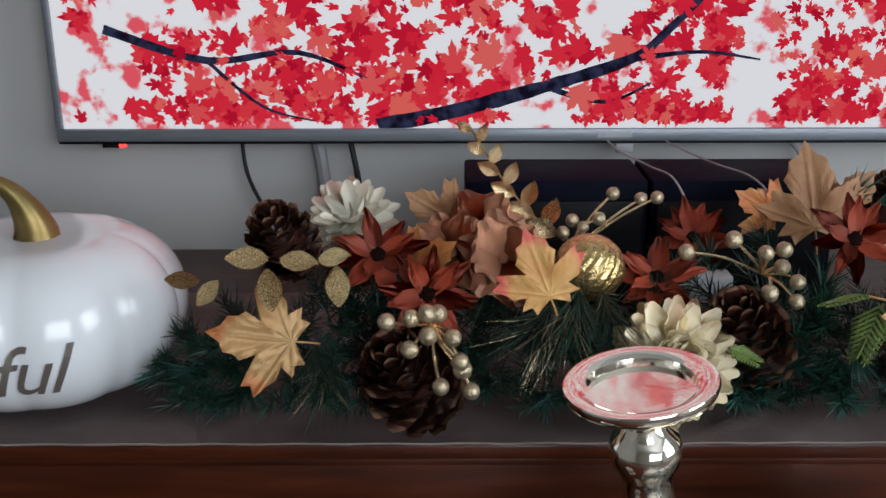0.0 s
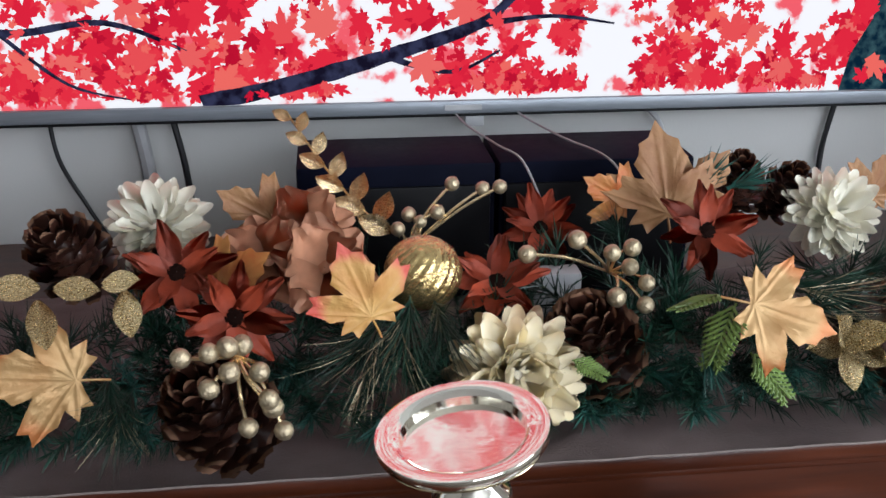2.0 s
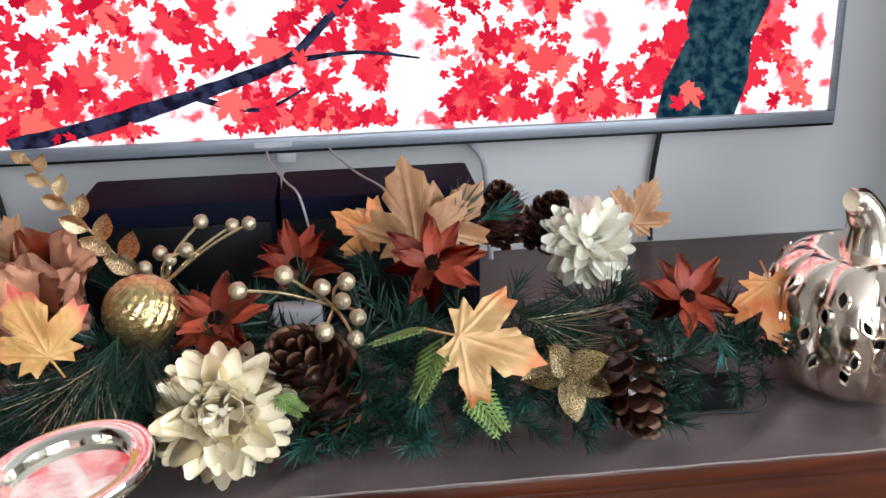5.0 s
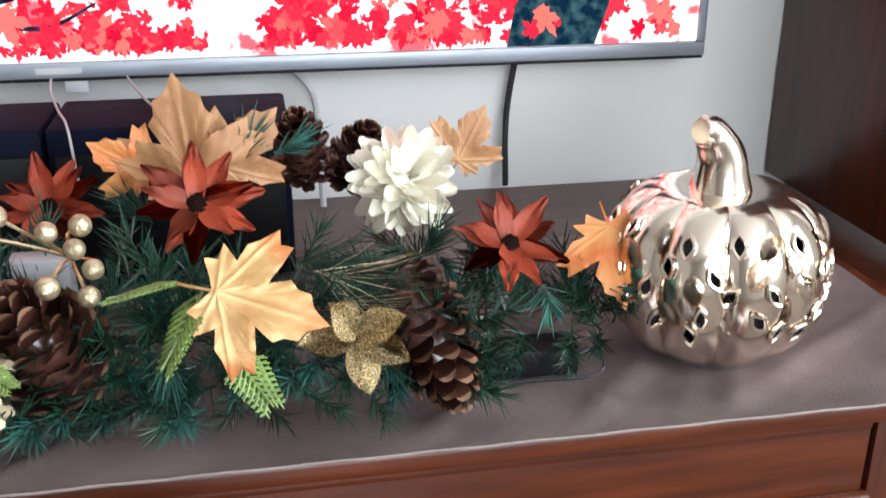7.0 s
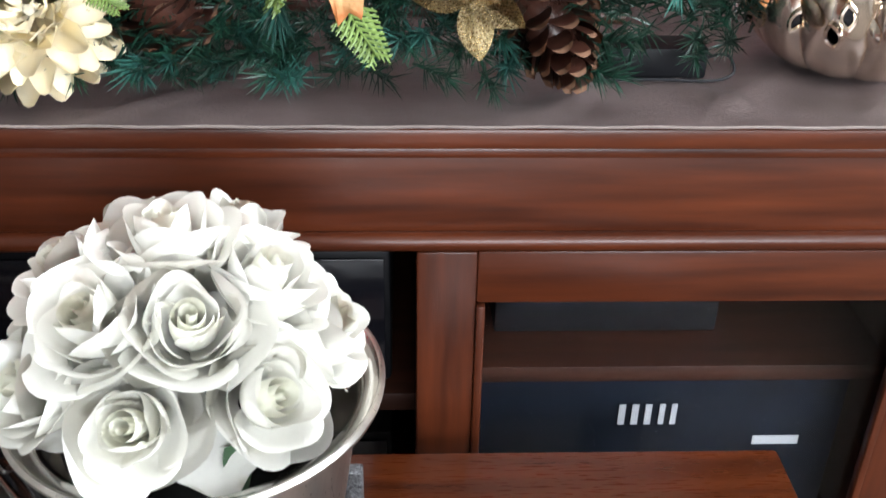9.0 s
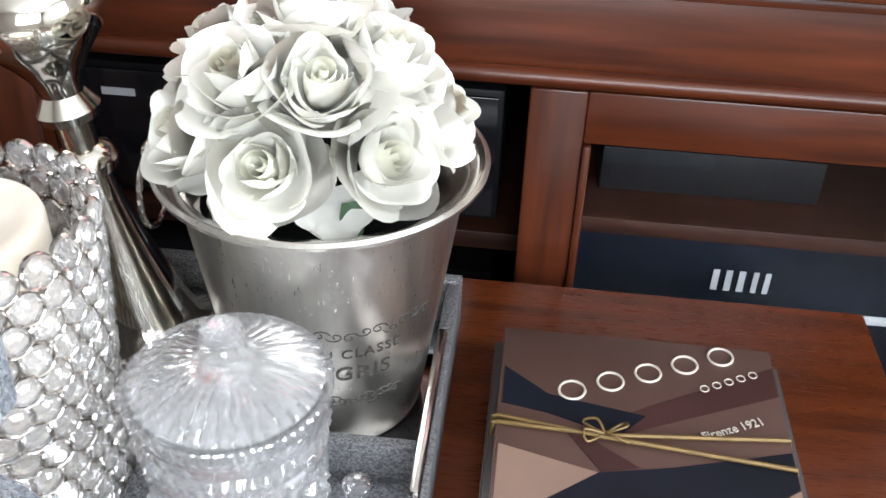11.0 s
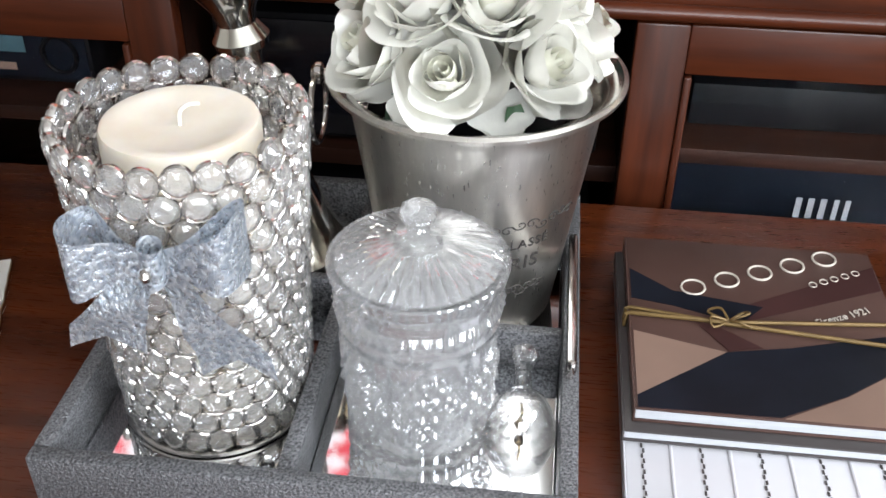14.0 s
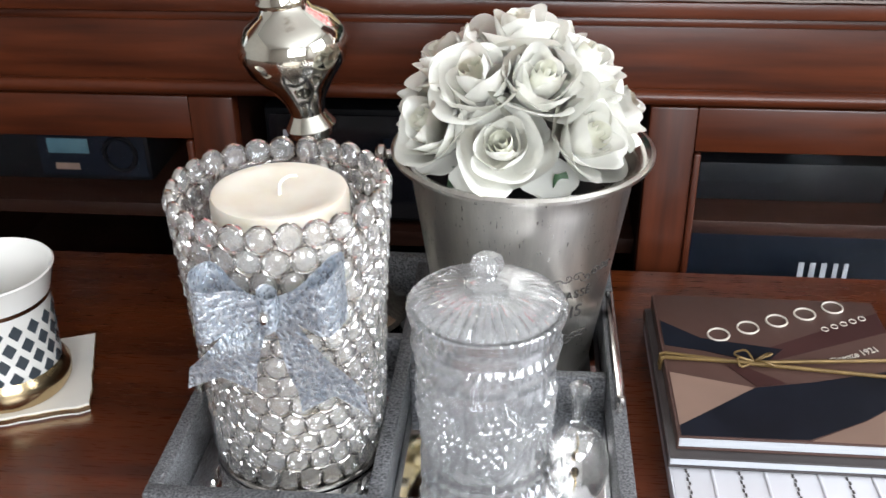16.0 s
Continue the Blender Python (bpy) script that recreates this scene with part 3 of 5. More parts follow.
part("lens_ring", tube([(0.066 + 0.018 * math.cos(q * math.pi / 12), -0.003, 0.036 + 0.020 * math.sin(q * math.pi / 12)) for q in range(25)], 0.003, 6), BLACK, ca)
part("lettering_bar", box(-0.012, 0.016, -0.0028, -0.0018, 0.016, 0.024), COVERTAN, ca)


# ---- coffee table ----
tb = thing("coffee_table", pose(0, 0, 0), "glossy reddish-brown wooden coffee table", "table")
part("tabletop", box(-0.95, 0.622, -0.78, -0.043, TAB - 0.032, TAB, 0.004), WOOD_T, tb)
part("apron", box(-0.90, 0.575, -0.73, -0.09, TAB - 0.10, TAB - 0.0325, 0.002), WOOD_H, tb)
for lx in (-0.89, 0.51):
    for ly in (-0.72, -0.155):
        part("leg", box(lx, lx + 0.055, ly, ly + 0.055, 0, TAB - 0.1005, 0.004), WOOD_V, tb)


# ---- tray ----
def tray():
    x0, x1, y0, y1 = -0.017, 0.302, -0.437, -0.103
    ob = thing("serving_tray", pose(0, 0, TAB), "grey shagreen tray with mirrored wells and silver handles", "tray")
    h, w = 0.045, 0.011
    part("base", box(x0, x1, y0, y1, 0, 0.006, 0.001), SHAGREEN, ob)
    part("rim", box(x0, x1, y0, y0 + w, 0.0062, h, 0.0015), SHAGREEN, ob)
    part("rim", box(x0, x1, y1 - w, y1, 0.0062, h, 0.0015), SHAGREEN, ob)
    part("rim", box(x0, x0 + w, y0 + w, y1 - w, 0.0062, h, 0.0015), SHAGREEN, ob)
    part("rim", box(x1 - w, x1, y0 + w, y1 - w, 0.0062, h, 0.0015), SHAGREEN, ob)
    part("divider", box(0.128, 0.139, y0 + w, y1 - w, 0.0062, h - 0.004, 0.0015), SHAGREEN, ob)
    part("divider", box(0.1392, x1 - w, -0.280, -0.271, 0.0062, h - 0.006, 0.0015), SHAGREEN, ob)
    part("divider", box(x0 + w, 0.1278, -0.238, -0.229, 0.0062, h - 0.006, 0.0015), SHAGREEN, ob)
    for a, b, c, d in ((x0 + w + 0.001, 0.127, y0 + w + 0.001, -0.239), (0.140, x1 - w - 0.001, y0 + w + 0.001, -0.281), (0.140, x1 - w - 0.001, -0.270, y1 - w - 0.001), (x0 + w + 0.001, 0.127, -0.228, y1 - w - 0.001)):
        part("mirror", box(a, b, c, d, 0.0063, 0.009), MIRROR, ob, "mirrored well floor")
    for hx, s in ((x1 + 0.0002, 1), (x0 - 0.0002, -1)):
        for hy in (-0.325, -0.200):
            part("handle_post", box(min(hx - s * 0.004, hx - s * 0.009), max(hx - s * 0.004, hx - s * 0.009), hy - 0.006, hy + 0.006, h + 0.0002, h + 0.006, 0.001), RIMSTEEL, ob)
        part("handle", box(min(hx - s * 0.003, hx - s * 0.0095), max(hx - s * 0.003, hx - s * 0.0095), -0.335, -0.190, h + 0.0062, h + 0.019, 0.0026), RIMSTEEL, ob, "flat polished silver handle")



tray()
FLOOR = TAB + 0.0092


# ---- bucket with roses ----
def bucket():
    ob = thing("ice_bucket", pose(0.2205, -0.198, FLOOR), "brushed steel wine bucket with etched lettering and ring handles", "bucket")
    H = 0.685 - FLOOR
    body = [(0.058, 0), (0.0605, 0.001), (0.062, 0.004)] + [(0.062 + 0.0255 * t, 0.004 + (H - 0.012) * t) for t in (0.1, 0.2, 0.35, 0.5, 0.65, 0.8, 0.92, 1.0)] + \
           [(0.0895, H - 0.004), (0.094, H - 0.0005), (0.0985, H + 0.0012), (0.1005, H - 0.0008), (0.1000, H - 0.0035)]
    bm = lathe(body, 96, cap=False)
    part("body", bm, STEEL, ob)
    inner = [(0.0998, H - 0.0008), (0.097, H + 0.0008), (0.090, H - 0.002), (0.0845, H - 0.008), (0.060, 0.006), (0.002, 0.005)]
    part("liner", lathe(inner, 96, cap=False), RIMSTEEL, ob)
    part("bottom", lathe([(0.002, 0.0005), (0.058, 0.0005)], 48, cap=False), STEEL, ob)
    for s in (-1,):
        kn = part("handle_knob", lathe([(0.004, 0), (0.004, 0.008), (0.008, 0.010), (0.008, 0.014), (0.005, 0.017)], 20), RIMSTEEL, ob, m=at(s * 0.0985, 0.012, H - 0.016, (s, 0, 0)))
        ring = [(s * 0.1125, 0.012 + 0.024 * math.cos(a), H - 0.042 + 0.026 * math.sin(a)) for a in [2 * math.pi * k / 32 for k in range(33)]]
        part("ring_handle", tube(ring, 0.0022, 8), RIMSTEEL, ob, "hanging steel ring")

    def wrap(me, zc, a0):
        for v in me.vertices:
            z = zc + v.co.y
            rad = 0.062 + 0.0255 * (z - 0.004) / (H - 0.012) + 0.0003 + v.co.z
            a = a0 + v.co.x / rad
            v.co = (rad * math.cos(a), rad * math.sin(a), z)
        me.materials.append(ENGRAVE)
        return me
    a0 = radians(-68)
    part("etched_word", wrap(lettering("CRU CLASSÉ", 0.0105, spacing=1.15), 0.0905, a0), None, ob, "etched dark lettering")
    part("etched_word", wrap(lettering("GRIS", 0.0165, spacing=1.1), 0.073, a0 + 0.12), None, ob, "etched dark lettering")
    for zc, span in ((0.1065, 0.62), (0.048, 0.42)):
        for k in range(13):
            aa = a0 + span * (k / 12 - 0.5) * 2.2
            pts = []
            for q in range(13):
                ph = q / 12
                dx, dz = 0.0058 * (1 - ph) * math.cos(ph * 8 + 3.1 * (k % 2)), 0.0040 * (1 - 0.8 * ph) * math.sin(ph * 8 + 3.1 * (k % 2))
                z = zc + dz + 0.002 * math.sin(k * 1.9)
                rad = 0.062 + 0.0255 * (z - 0.004) / (H - 0.012) + 0.0002
                pts.append((rad * math.cos(aa + dx / rad), rad * math.sin(aa + dx / rad), z))
            part("etched_scroll", tube(pts, 0.00045, 5), ENGRAVE, ob)
    return ob


bucket()


def petal_mesh(name, w, l, cup, curl, material, ruffle=0.0, nu=7, nv=8, tip=0.0, spoon=False):
    """A silk petal growing along +z from the origin, its inner side to -y; cup bends it sideways, curl tips its edge outwards."""
    def fn(u, v):
        s = (u - 0.5) * 2
        wid = w * math.sin(math.pi * min(0.97, 0.16 + 0.70 * v)) ** 0.7 * (1 - tip * v * v)
        if spoon:
            wid = w * math.sin(math.pi * (0.10 + 0.50 * v)) ** 0.8
        x = s * wid * 0.5
        z = l * v * (1 - (0.34 * v * v if spoon else 0.22 * v) * s * s)
        y = -cup * (1 - math.cos(s * 1.25)) * 1.2 + 0.35 * l * math.sin(v * 2.2) * 0.6 + curl * max(0, v - 0.62) ** 2 * 6
        y += ruffle * math.sin(s * 7 + v * 4) * v
        return (x, y, z)
    return mesh_of(name, sheet(fn, nu, nv, 0.0005), material)


def roses():
    ob = thing("rose_bouquet", pose(0.2145, -0.2, 0.672), "dense dome of white silk roses filling the steel bucket", "flowers")

    def cup_petal(r0, L, half, curl, material, ph):
        def fn(u, v):
            q = (u - 0.5) * 2
            rho = r0 * (0.25 + 0.75 * math.sin(min(1.0, 1.25 * v) * math.pi / 2) ** 0.8) + curl * max(0.0, v - 0.55) ** 2 * 5 * (1 - 0.3 * q * q) + 0.0013 * q
            rho += 0.0017 * math.sin(q * 4.2 + ph) * v * v
            a = q * half * (1 - 0.22 * v ** 4) + math.pi / 2
            z = L * (v * (1 - 0.30 * q * q * v) + 0.045 * v * v * math.sin(3.1 * q + ph) - curl * 12 * max(0.0, v - 0.72) ** 2)
            return (rho * math.cos(a), rho * math.sin(a), z)
        return mesh_of("petal", sheet(fn, 12, 9, 0.0004), material)
    layers = []
    for r0, L, half, curl, material, n, up in ((0.0140, 0.0350, 1.5, -0.0015, ROSE, 3, 0.003), (0.0185, 0.0360, 1.4, 0.001, ROSE, 3, 0.001),
                                               (0.0230, 0.0345, 1.3, 0.005, ROSE, 4, -0.002), (0.0262, 0.0295, 1.2, 0.010, ROSE, 4, -0.005)):
        layers.append(([cup_petal(r0, L, half, curl, material, 1.3 * q + r0 * 700) for q in range(2)], n, up))
    part("foam", lathe([(0.066, -0.030), (0.068, -0.016), (0.05, -0.004), (0.002, 0.002)], 32, cap=False), BLACK, ob)

    def wound(u, v):
        a = u * 2.4 * 2 * math.pi
        rho = (0.0022 + 0.0105 * u) * (0.45 + 0.55 * math.sin(v * math.pi / 2)) * (1 - 0.18 * v ** 3)
        return (rho * math.cos(a), rho * math.sin(a), 0.003 + 0.0345 * v * (1 - 0.05 * u) + 0.0016 * v * math.sin(a * 1.5))
    heart = mesh_of("rose", sheet(wound, 60, 8, 0.0004), ROSEHEART)
    heads = []
    for n, rad, z, el, off in ((7, 0.056, 0.032, 36, -94), (6, 0.038, 0.061, 58, -66), (1, 0.002, 0.076, 86, 0)):
        for k in range(n):
            heads.append((radians(off + 360 * k / n + rnd.uniform(-4, 4)), rad, z + rnd.uniform(-0.003, 0.003), radians(el + rnd.uniform(-6, 6)), rnd.uniform(0.96, 1.06), rnd.uniform(0, 6)))
    for a, rad, z, e, s, sp in heads:
        d = Vector((math.cos(a) * math.cos(e), math.sin(a) * math.cos(e), math.sin(e)))
        rose = part("rose", heart, None, ob,
                    m=at(rad * math.cos(a), rad * math.sin(a), z, d, sp, s))
        for q, (pair, n, up) in enumerate(layers):
            for k in range(n):
                part("petal", pair[k % 2], None, rose, m=pose(rnd.uniform(-0.0008, 0.0008), rnd.uniform(-0.0008, 0.0008), up + rnd.uniform(-0.002, 0.002), rnd.uniform(-5, 5), rnd.uniform(-5, 5), 360 * k / n + 47 * q + rnd.uniform(-14, 14)))
    flare = petal_mesh("loose_petal", 0.046, 0.036, 0.004, 0.003, ROSE, 0.0012)
    for a, tilt in ((-112, -100), (-66, -104), (-22, -98), (-150, -96), (20, -95)):
        part("loose_petal", flare, None, ob, m=pose(0.050 * math.cos(radians(a)), 0.050 * math.sin(radians(a)), 0.018, 0, 0, a - 90) @ pose(0, 0, 0, tilt, 0, 0))
    lf = petal_mesh("leaf", 0.016, 0.026, 0.003, 0.002, STEM, tip=0.4)
    for a in (-128, -100, -58, 40):
        part("leaf", lf, None, ob, m=pose(0.062 * math.cos(radians(a)), 0.062 * math.sin(radians(a)), 0.014, 0, 0, a - 90) @ pose(0, 0, 0, -140, 0, 0))


roses()


# ---- tall silver candle stand ----
def candle_stand():
    m = Matrix.Translation((0.076, -0.162, FLOOR)) @ (Vector((-0.054, -0.010, 0.39)).to_track_quat("Z", "Y").to_matrix().to_4x4())
    ob = thing("candle_stand", m, "tall mercury-silver pillar candle stand with a dished plate", "candle holder")
    prof = [(0.046, 0.0), (0.049, 0.003), (0.048, 0.008), (0.040, 0.014), (0.035, 0.03), (0.027, 0.06), (0.019, 0.095), (0.014, 0.125), (0.0125, 0.138),
            (0.019, 0.142), (0.021, 0.149), (0.018, 0.156), (0.0115, 0.160), (0.0118, 0.176), (0.019, 0.181), (0.0205, 0.187), (0.0165, 0.193), (0.0135, 0.198),
            (0.0165, 0.209), (0.025, 0.222), (0.0385, 0.238), (0.0430, 0.252), (0.041, 0.263), (0.033, 0.274), (0.021, 0.281), (0.0185, 0.286), (0.021, 0.290), (0.019, 0.295), (0.0175, 0.305),
            (0.019, 0.318), (0.0245, 0.326), (0.0265, 0.336), (0.0245, 0.345), (0.018, 0.351), (0.0145, 0.357), (0.0165, 0.364), (0.026, 0.370), (0.043, 0.376), (0.052, 0.382)]
    part("stem", lathe(prof, 64), MERCURY, ob)
    part("plate", lathe([(0.050, 0.3822), (0.0535, 0.3845), (0.0545, 0.388), (0.0535, 0.3905), (0.050, 0.3910), (0.043, 0.3895), (0.0395, 0.3875), (0.0375, 0.380), (0.036, 0.3795), (0.001, 0.3795)], 72, cap=False), MERCURY, ob, "dished silver plate")


candle_stand()


# ---- crystal candle holder ----
def crystal_holder():
    ob = thing("crystal_candle_holder", pose(0.064, -0.33, FLOOR), "cylinder of round crystal beads in silver rings round a pillar candle", "candle holder")
    H, rows, n = 0.213, 13, 25
    bm = lathe([(0.0090, -0.0026), (0.0096, -0.0010), (0.0097, 0.0008), (0.0091, 0.0022), (0.0086, 0.0018)], 20, cap=False)
    for f in bm.faces:
        f.material_index = 1
    b2 = []
    for r, z, k in ((0.0086, 0.0, 12), (0.0066, 0.0034, 12), (0.0036, 0.0048, 6)):
        b2.append([bm.verts.new((r * math.cos(2 * math.pi * (i + 0.5 * (z > 0.003)) / 12), r * math.sin(2 * math.pi * (i + 0.5 * (z > 0.003)) / 12), z)) for i in range(12)])
    for a, b in zip(b2, b2[1:]):
        for i in range(12):
            j = (i + 1) % 12
            bm.faces.new((a[i], a[j], b[j]))
            bm.faces.new((a[i], b[j], b[i]))
    bm.faces.new(b2[-1])
    b3 = [bm.verts.new((0.0055 * math.cos(2 * math.pi * (i + 0.5) / 12), 0.0055 * math.sin(2 * math.pi * (i + 0.5) / 12), -0.0030)) for i in range(12)]
    for i in range(12):
        j = (i + 1) % 12
        bm.faces.new((b2[0][j], b2[0][i], b3[i]))
        bm.faces.new((b2[0][j], b3[i], b3[j]))
    bm.faces.new(list(reversed(b3)))
    bead = mesh_of("crystal_bead", bm, BEADGLASS, RIMSTEEL, smooth=False)
    rest = bmesh.new()
    for q in range(rows):
        z = 0.012 + (H - 0.020) * q / (rows - 1)
        R = 0.0585 + 0.0113 * (z / H) - 0.0015 * math.sin(math.pi * z / H)
        for k in range(n):
            a = 2 * math.pi * (k + 0.5 * (q % 2)) / n + rnd.uniform(-0.015, 0.015)
            d = (math.cos(a), math.sin(a), rnd.uniform(-0.04, 0.10))
            m = at(R * d[0], R * d[1], z + rnd.uniform(-0.0006, 0.0006), d, rnd.uniform(0, 6), 0.98)
            if q == 0:
                o = bmesh.new()
                o.from_mesh(bead)
                o.transform(m)
                me = bpy.data.meshes.new("tmp")
                o.to_mesh(me)
                o.free()
                rest.from_mesh(me)
                bpy.data.meshes.remove(me)
            else:
                part("crystal_bead", bead, None, ob, m=m)
    tagged(part("bottom_ring", rest, (BEADGLASS, RIMSTEEL), ob, smooth=False), kind="stuff")
    part("base_plate", lathe([(0.061, 0.0), (0.0635, 0.001), (0.0635, 0.003), (0.060, 0.0045)], 64), RIMSTEEL, ob)
    can = thing("pillar_candle", pose(0.064, -0.33, FLOOR + 0.0048), "ivory pillar candle with a melted hollow round the wick", "candle")
    h = 0.705 - FLOOR - 0.0048
    part("wax", lathe([(0.0440, 0), (0.0452, 0.002), (0.0452, h - 0.004), (0.044, h - 0.0006), (0.042, h), (0.035, h - 0.0015), (0.022, h - 0.0035), (0.004, h - 0.0042), (0.001, h - 0.0042)], 64,
               rf=lambda a, k, r, z: r * (1 + 0.006 * math.sin(3 * a + 1))), WAX, can)
    part("wick", tube(smooth_path([(0, 0, h - 0.005), (0.001, 0, h + 0.004), (0.006, 0.002, h + 0.008), (0.012, 0.003, h + 0.0085)], 5), 0.0011, 7), WICK, can, "pale curled wick")


crystal_holder()


def bow():
    ob = thing("ribbon_bow", pose(0.0745, -0.408, 0.667) @ Matrix.Diagonal((0.74, 0.9, 0.84, 1)), "silver glitter ribbon bow tied on the crystal holder", "bow")
    hw = 0.0235
    for s in (-1, 1):
        def loop(u, v, s=s):
            a = u * 2 * math.pi
            r = math.sin(a / 2)
            x = s * (0.058 * r ** 0.8)
            y = -0.004 - 0.023 * math.sin(a) * r - 0.004
            z = (v - 0.5) * 2 * hw * (0.35 + 0.75 * r) + 0.006 * r + 0.0015 * math.sin(u * 19 + v * 6)
            if s > 0:
                y += 0.020 * r * r
            else:
                y -= 0.004 * r
            return (x, y, z)
        part("loop", sheet(loop, 36, 8, 0.0009), GLITTER, ob)

        def tail(u, v, s=s):
            x = s * (0.008 + 0.038 * u) + (v - 0.5) * 0.054 * (0.35 + 0.75 * u)
            notch = 0.016 * abs(v - 0.5) * 2 * (u > 0.99)
            return (x, -0.0085 + 0.008 * u * (1 if s > 0 else -0.6) + 0.003 * math.sin(u * 7 + v * 2), -0.008 - (0.075 if s > 0 else 0.052) * u - notch + 0.010 * abs(v - 0.5) * (s < 0))
        part("tail", sheet(tail, 14, 8, 0.0009), GLITTER, ob)
    part("knot", sheet(lambda u, v: (0.008 * math.cos(u * 6.283), -0.010 + 0.009 * math.sin(u * 6.283), (v - 0.5) * 0.03 * (1 - 0.15 * math.cos(u * 6.28))), 20, 4, 0.0009), GLITTER, ob)
    part("pearl", lathe([(0.0001, -0.005), (0.0036, -0.0036), (0.005, 0), (0.0036, 0.0036), (0.0001, 0.005)], 20, cap=False), RIMSTEEL, ob, "round silver pearl", m=pose(0, -0.021, 0.001))


bow()


# ---- crystal jar ----
def jar():
    cx, cy = 0.201, -0.343
    ob = thing("crystal_jar", pose(cx, cy, FLOOR), "cut crystal biscuit jar with a fluted lid and faceted knob", "jar")
    Hj = 0.112

    def cut(a, k, r, z):
        t = (z - 0.012) / 0.062
        d = 0.0
        if 0 < t < 1:
            # six panels: crossed mitre cuts, fans above and below, small diamonds at the sides
            u = (a * 6 / (2 * math.pi) + 0.25) % 1 * 2 - 1
            w = t * 2 - 1
            if abs(u) > abs(w):
                d = 0.0040 * min(abs(math.sin(7.5 * (u + w))), abs(math.sin(7.5 * (u - w))))
            else:
                d = 0.0020 * abs(math.sin(5.5 * u / (abs(w) + 0.12)))
            d = (d - 0.0030 * math.exp(-((abs(u) - abs(w)) / 0.09) ** 2)) * min(1, 7 * t, 7 * (1 - t))
        elif z < 0.012:
            d = 0.0016 * abs(math.sin(16 * a))
        elif 0.084 < z < 0.093:
            d = 0.0016 * abs(math.sin(22 * a))
        elif z > 0.104:
            d = 0.0009 * abs(math.sin(26 * a))
        return r + d
    prof = [(0.046, 0.0), (0.0485, 0.002), (0.049, 0.006), (0.048, 0.011)] + [(0.048 + 0.0035 * t, 0.012 + 0.062 * t) for t in [k / 44 for k in range(45)]] + \
           [(0.0525, 0.077), (0.0535, 0.080), (0.0525, 0.083), (0.0525, 0.086), (0.0545, 0.090), (0.053, 0.094), (0.0535, 0.100), (0.0560, 0.106), (0.0575, Hj), (0.0565, Hj + 0.001), (0.0530, Hj - 0.001),
            (0.0500, 0.100), (0.0485, 0.085), (0.0455, 0.012), (0.043, 0.008), (0.001, 0.007)]
    bm = lathe(prof, 192, rf=lambda a, k, r, z: cut(a, k, r, z) if k < 59 else r, cap=False)
    bmesh.ops.contextual_create(bm, geom=[e for e in bm.edges if e.is_boundary and e.verts[0].co.z < 0.001 and e.verts[1].co.z < 0.001])
    part("body", bm, CLEAR, ob, smooth=False, m=Matrix.Diagonal((0.93, 0.93, 1.18, 1)))
    Hj = 0.1318
    lid = [(0.0515, Hj - 0.001), (0.0525, Hj + 0.002), (0.050, Hj + 0.006), (0.044, Hj + 0.014), (0.034, Hj + 0.022), (0.022, Hj + 0.028), (0.014, Hj + 0.031), (0.0135, Hj + 0.0335), (0.016, Hj + 0.0355), (0.0125, Hj + 0.0375), (0.007, Hj + 0.039), (0.006, Hj + 0.0415),
           (0.0095, Hj + 0.046), (0.0108, Hj + 0.050), (0.0095, Hj + 0.0545), (0.006, Hj + 0.057), (0.0005, Hj + 0.0575)]
    lid = [(r * (0.93 if r > 0.018 else 1.0), Hj + (z - Hj) * 0.45 if z - Hj < 0.0315 else Hj + 0.014 + (z - Hj - 0.031) * 0.9) for r, z in lid]
    lb = lathe(lid, 216, rf=lambda a, k, r, z: r * (1 + (0.085 * abs(math.sin(18 * a)) if 2 <= k <= 5 else 0.0) + (0.05 * abs(math.sin(5 * a)) if k >= 12 and k < 16 else 0)), cap=False)
    inn = [(0.0512, Hj - 0.001), (0.047, Hj + 0.005), (0.041, Hj + 0.011), (0.031, Hj + 0.018), (0.019, Hj + 0.023), (0.0005, Hj + 0.025)]
    inn = [(r * 0.93, Hj + (z - Hj) * 0.45) for r, z in inn]
    li = lathe(inn, 216, cap=False)
    bmesh.ops.reverse_faces(li, faces=li.faces)
    me = bpy.data.meshes.new("tmp")
    li.to_mesh(me)
    li.free()
    lb.from_mesh(me)
    part("lid", lb, CLEAR, ob, "fluted domed crystal lid", smooth=False)


jar()


def bell():
    ob = thing("glass_bell", pose(0.2665, -0.345, FLOOR), "small clear glass table bell with a gold clapper", "bell")
    o = [(0.0235, 0.0), (0.0245, 0.0008), (0.0235, 0.006), (0.021, 0.016), (0.0175, 0.024), (0.011, 0.030), (0.0065, 0.0325), (0.0075, 0.034), (0.0062, 0.036), (0.0050, 0.048), (0.0062, 0.060), (0.0082, 0.064), (0.0082, 0.068), (0.005, 0.071), (0.0003, 0.0715)]
    i = [(0.0225, 0.0), (0.0205, 0.012), (0.0165, 0.022), (0.010, 0.0275), (0.0003, 0.029)]
    bm = lathe(list(reversed(i)) + o, 48, cap=False)
    part("body", bm, BELLGLASS, ob)
    part("chain", tube([(0, 0, 0.027), (0.001, 0, 0.018), (0, 0, 0.009)], 0.0009, 6), GOLDGLIT, ob)
    part("clapper", lathe([(0.0003, 0.003), (0.003, 0.005), (0.0034, 0.008), (0.002, 0.0105), (0.0003, 0.011)], 14, cap=False), CUPGOLD, ob, "small gold clapper")


bell()


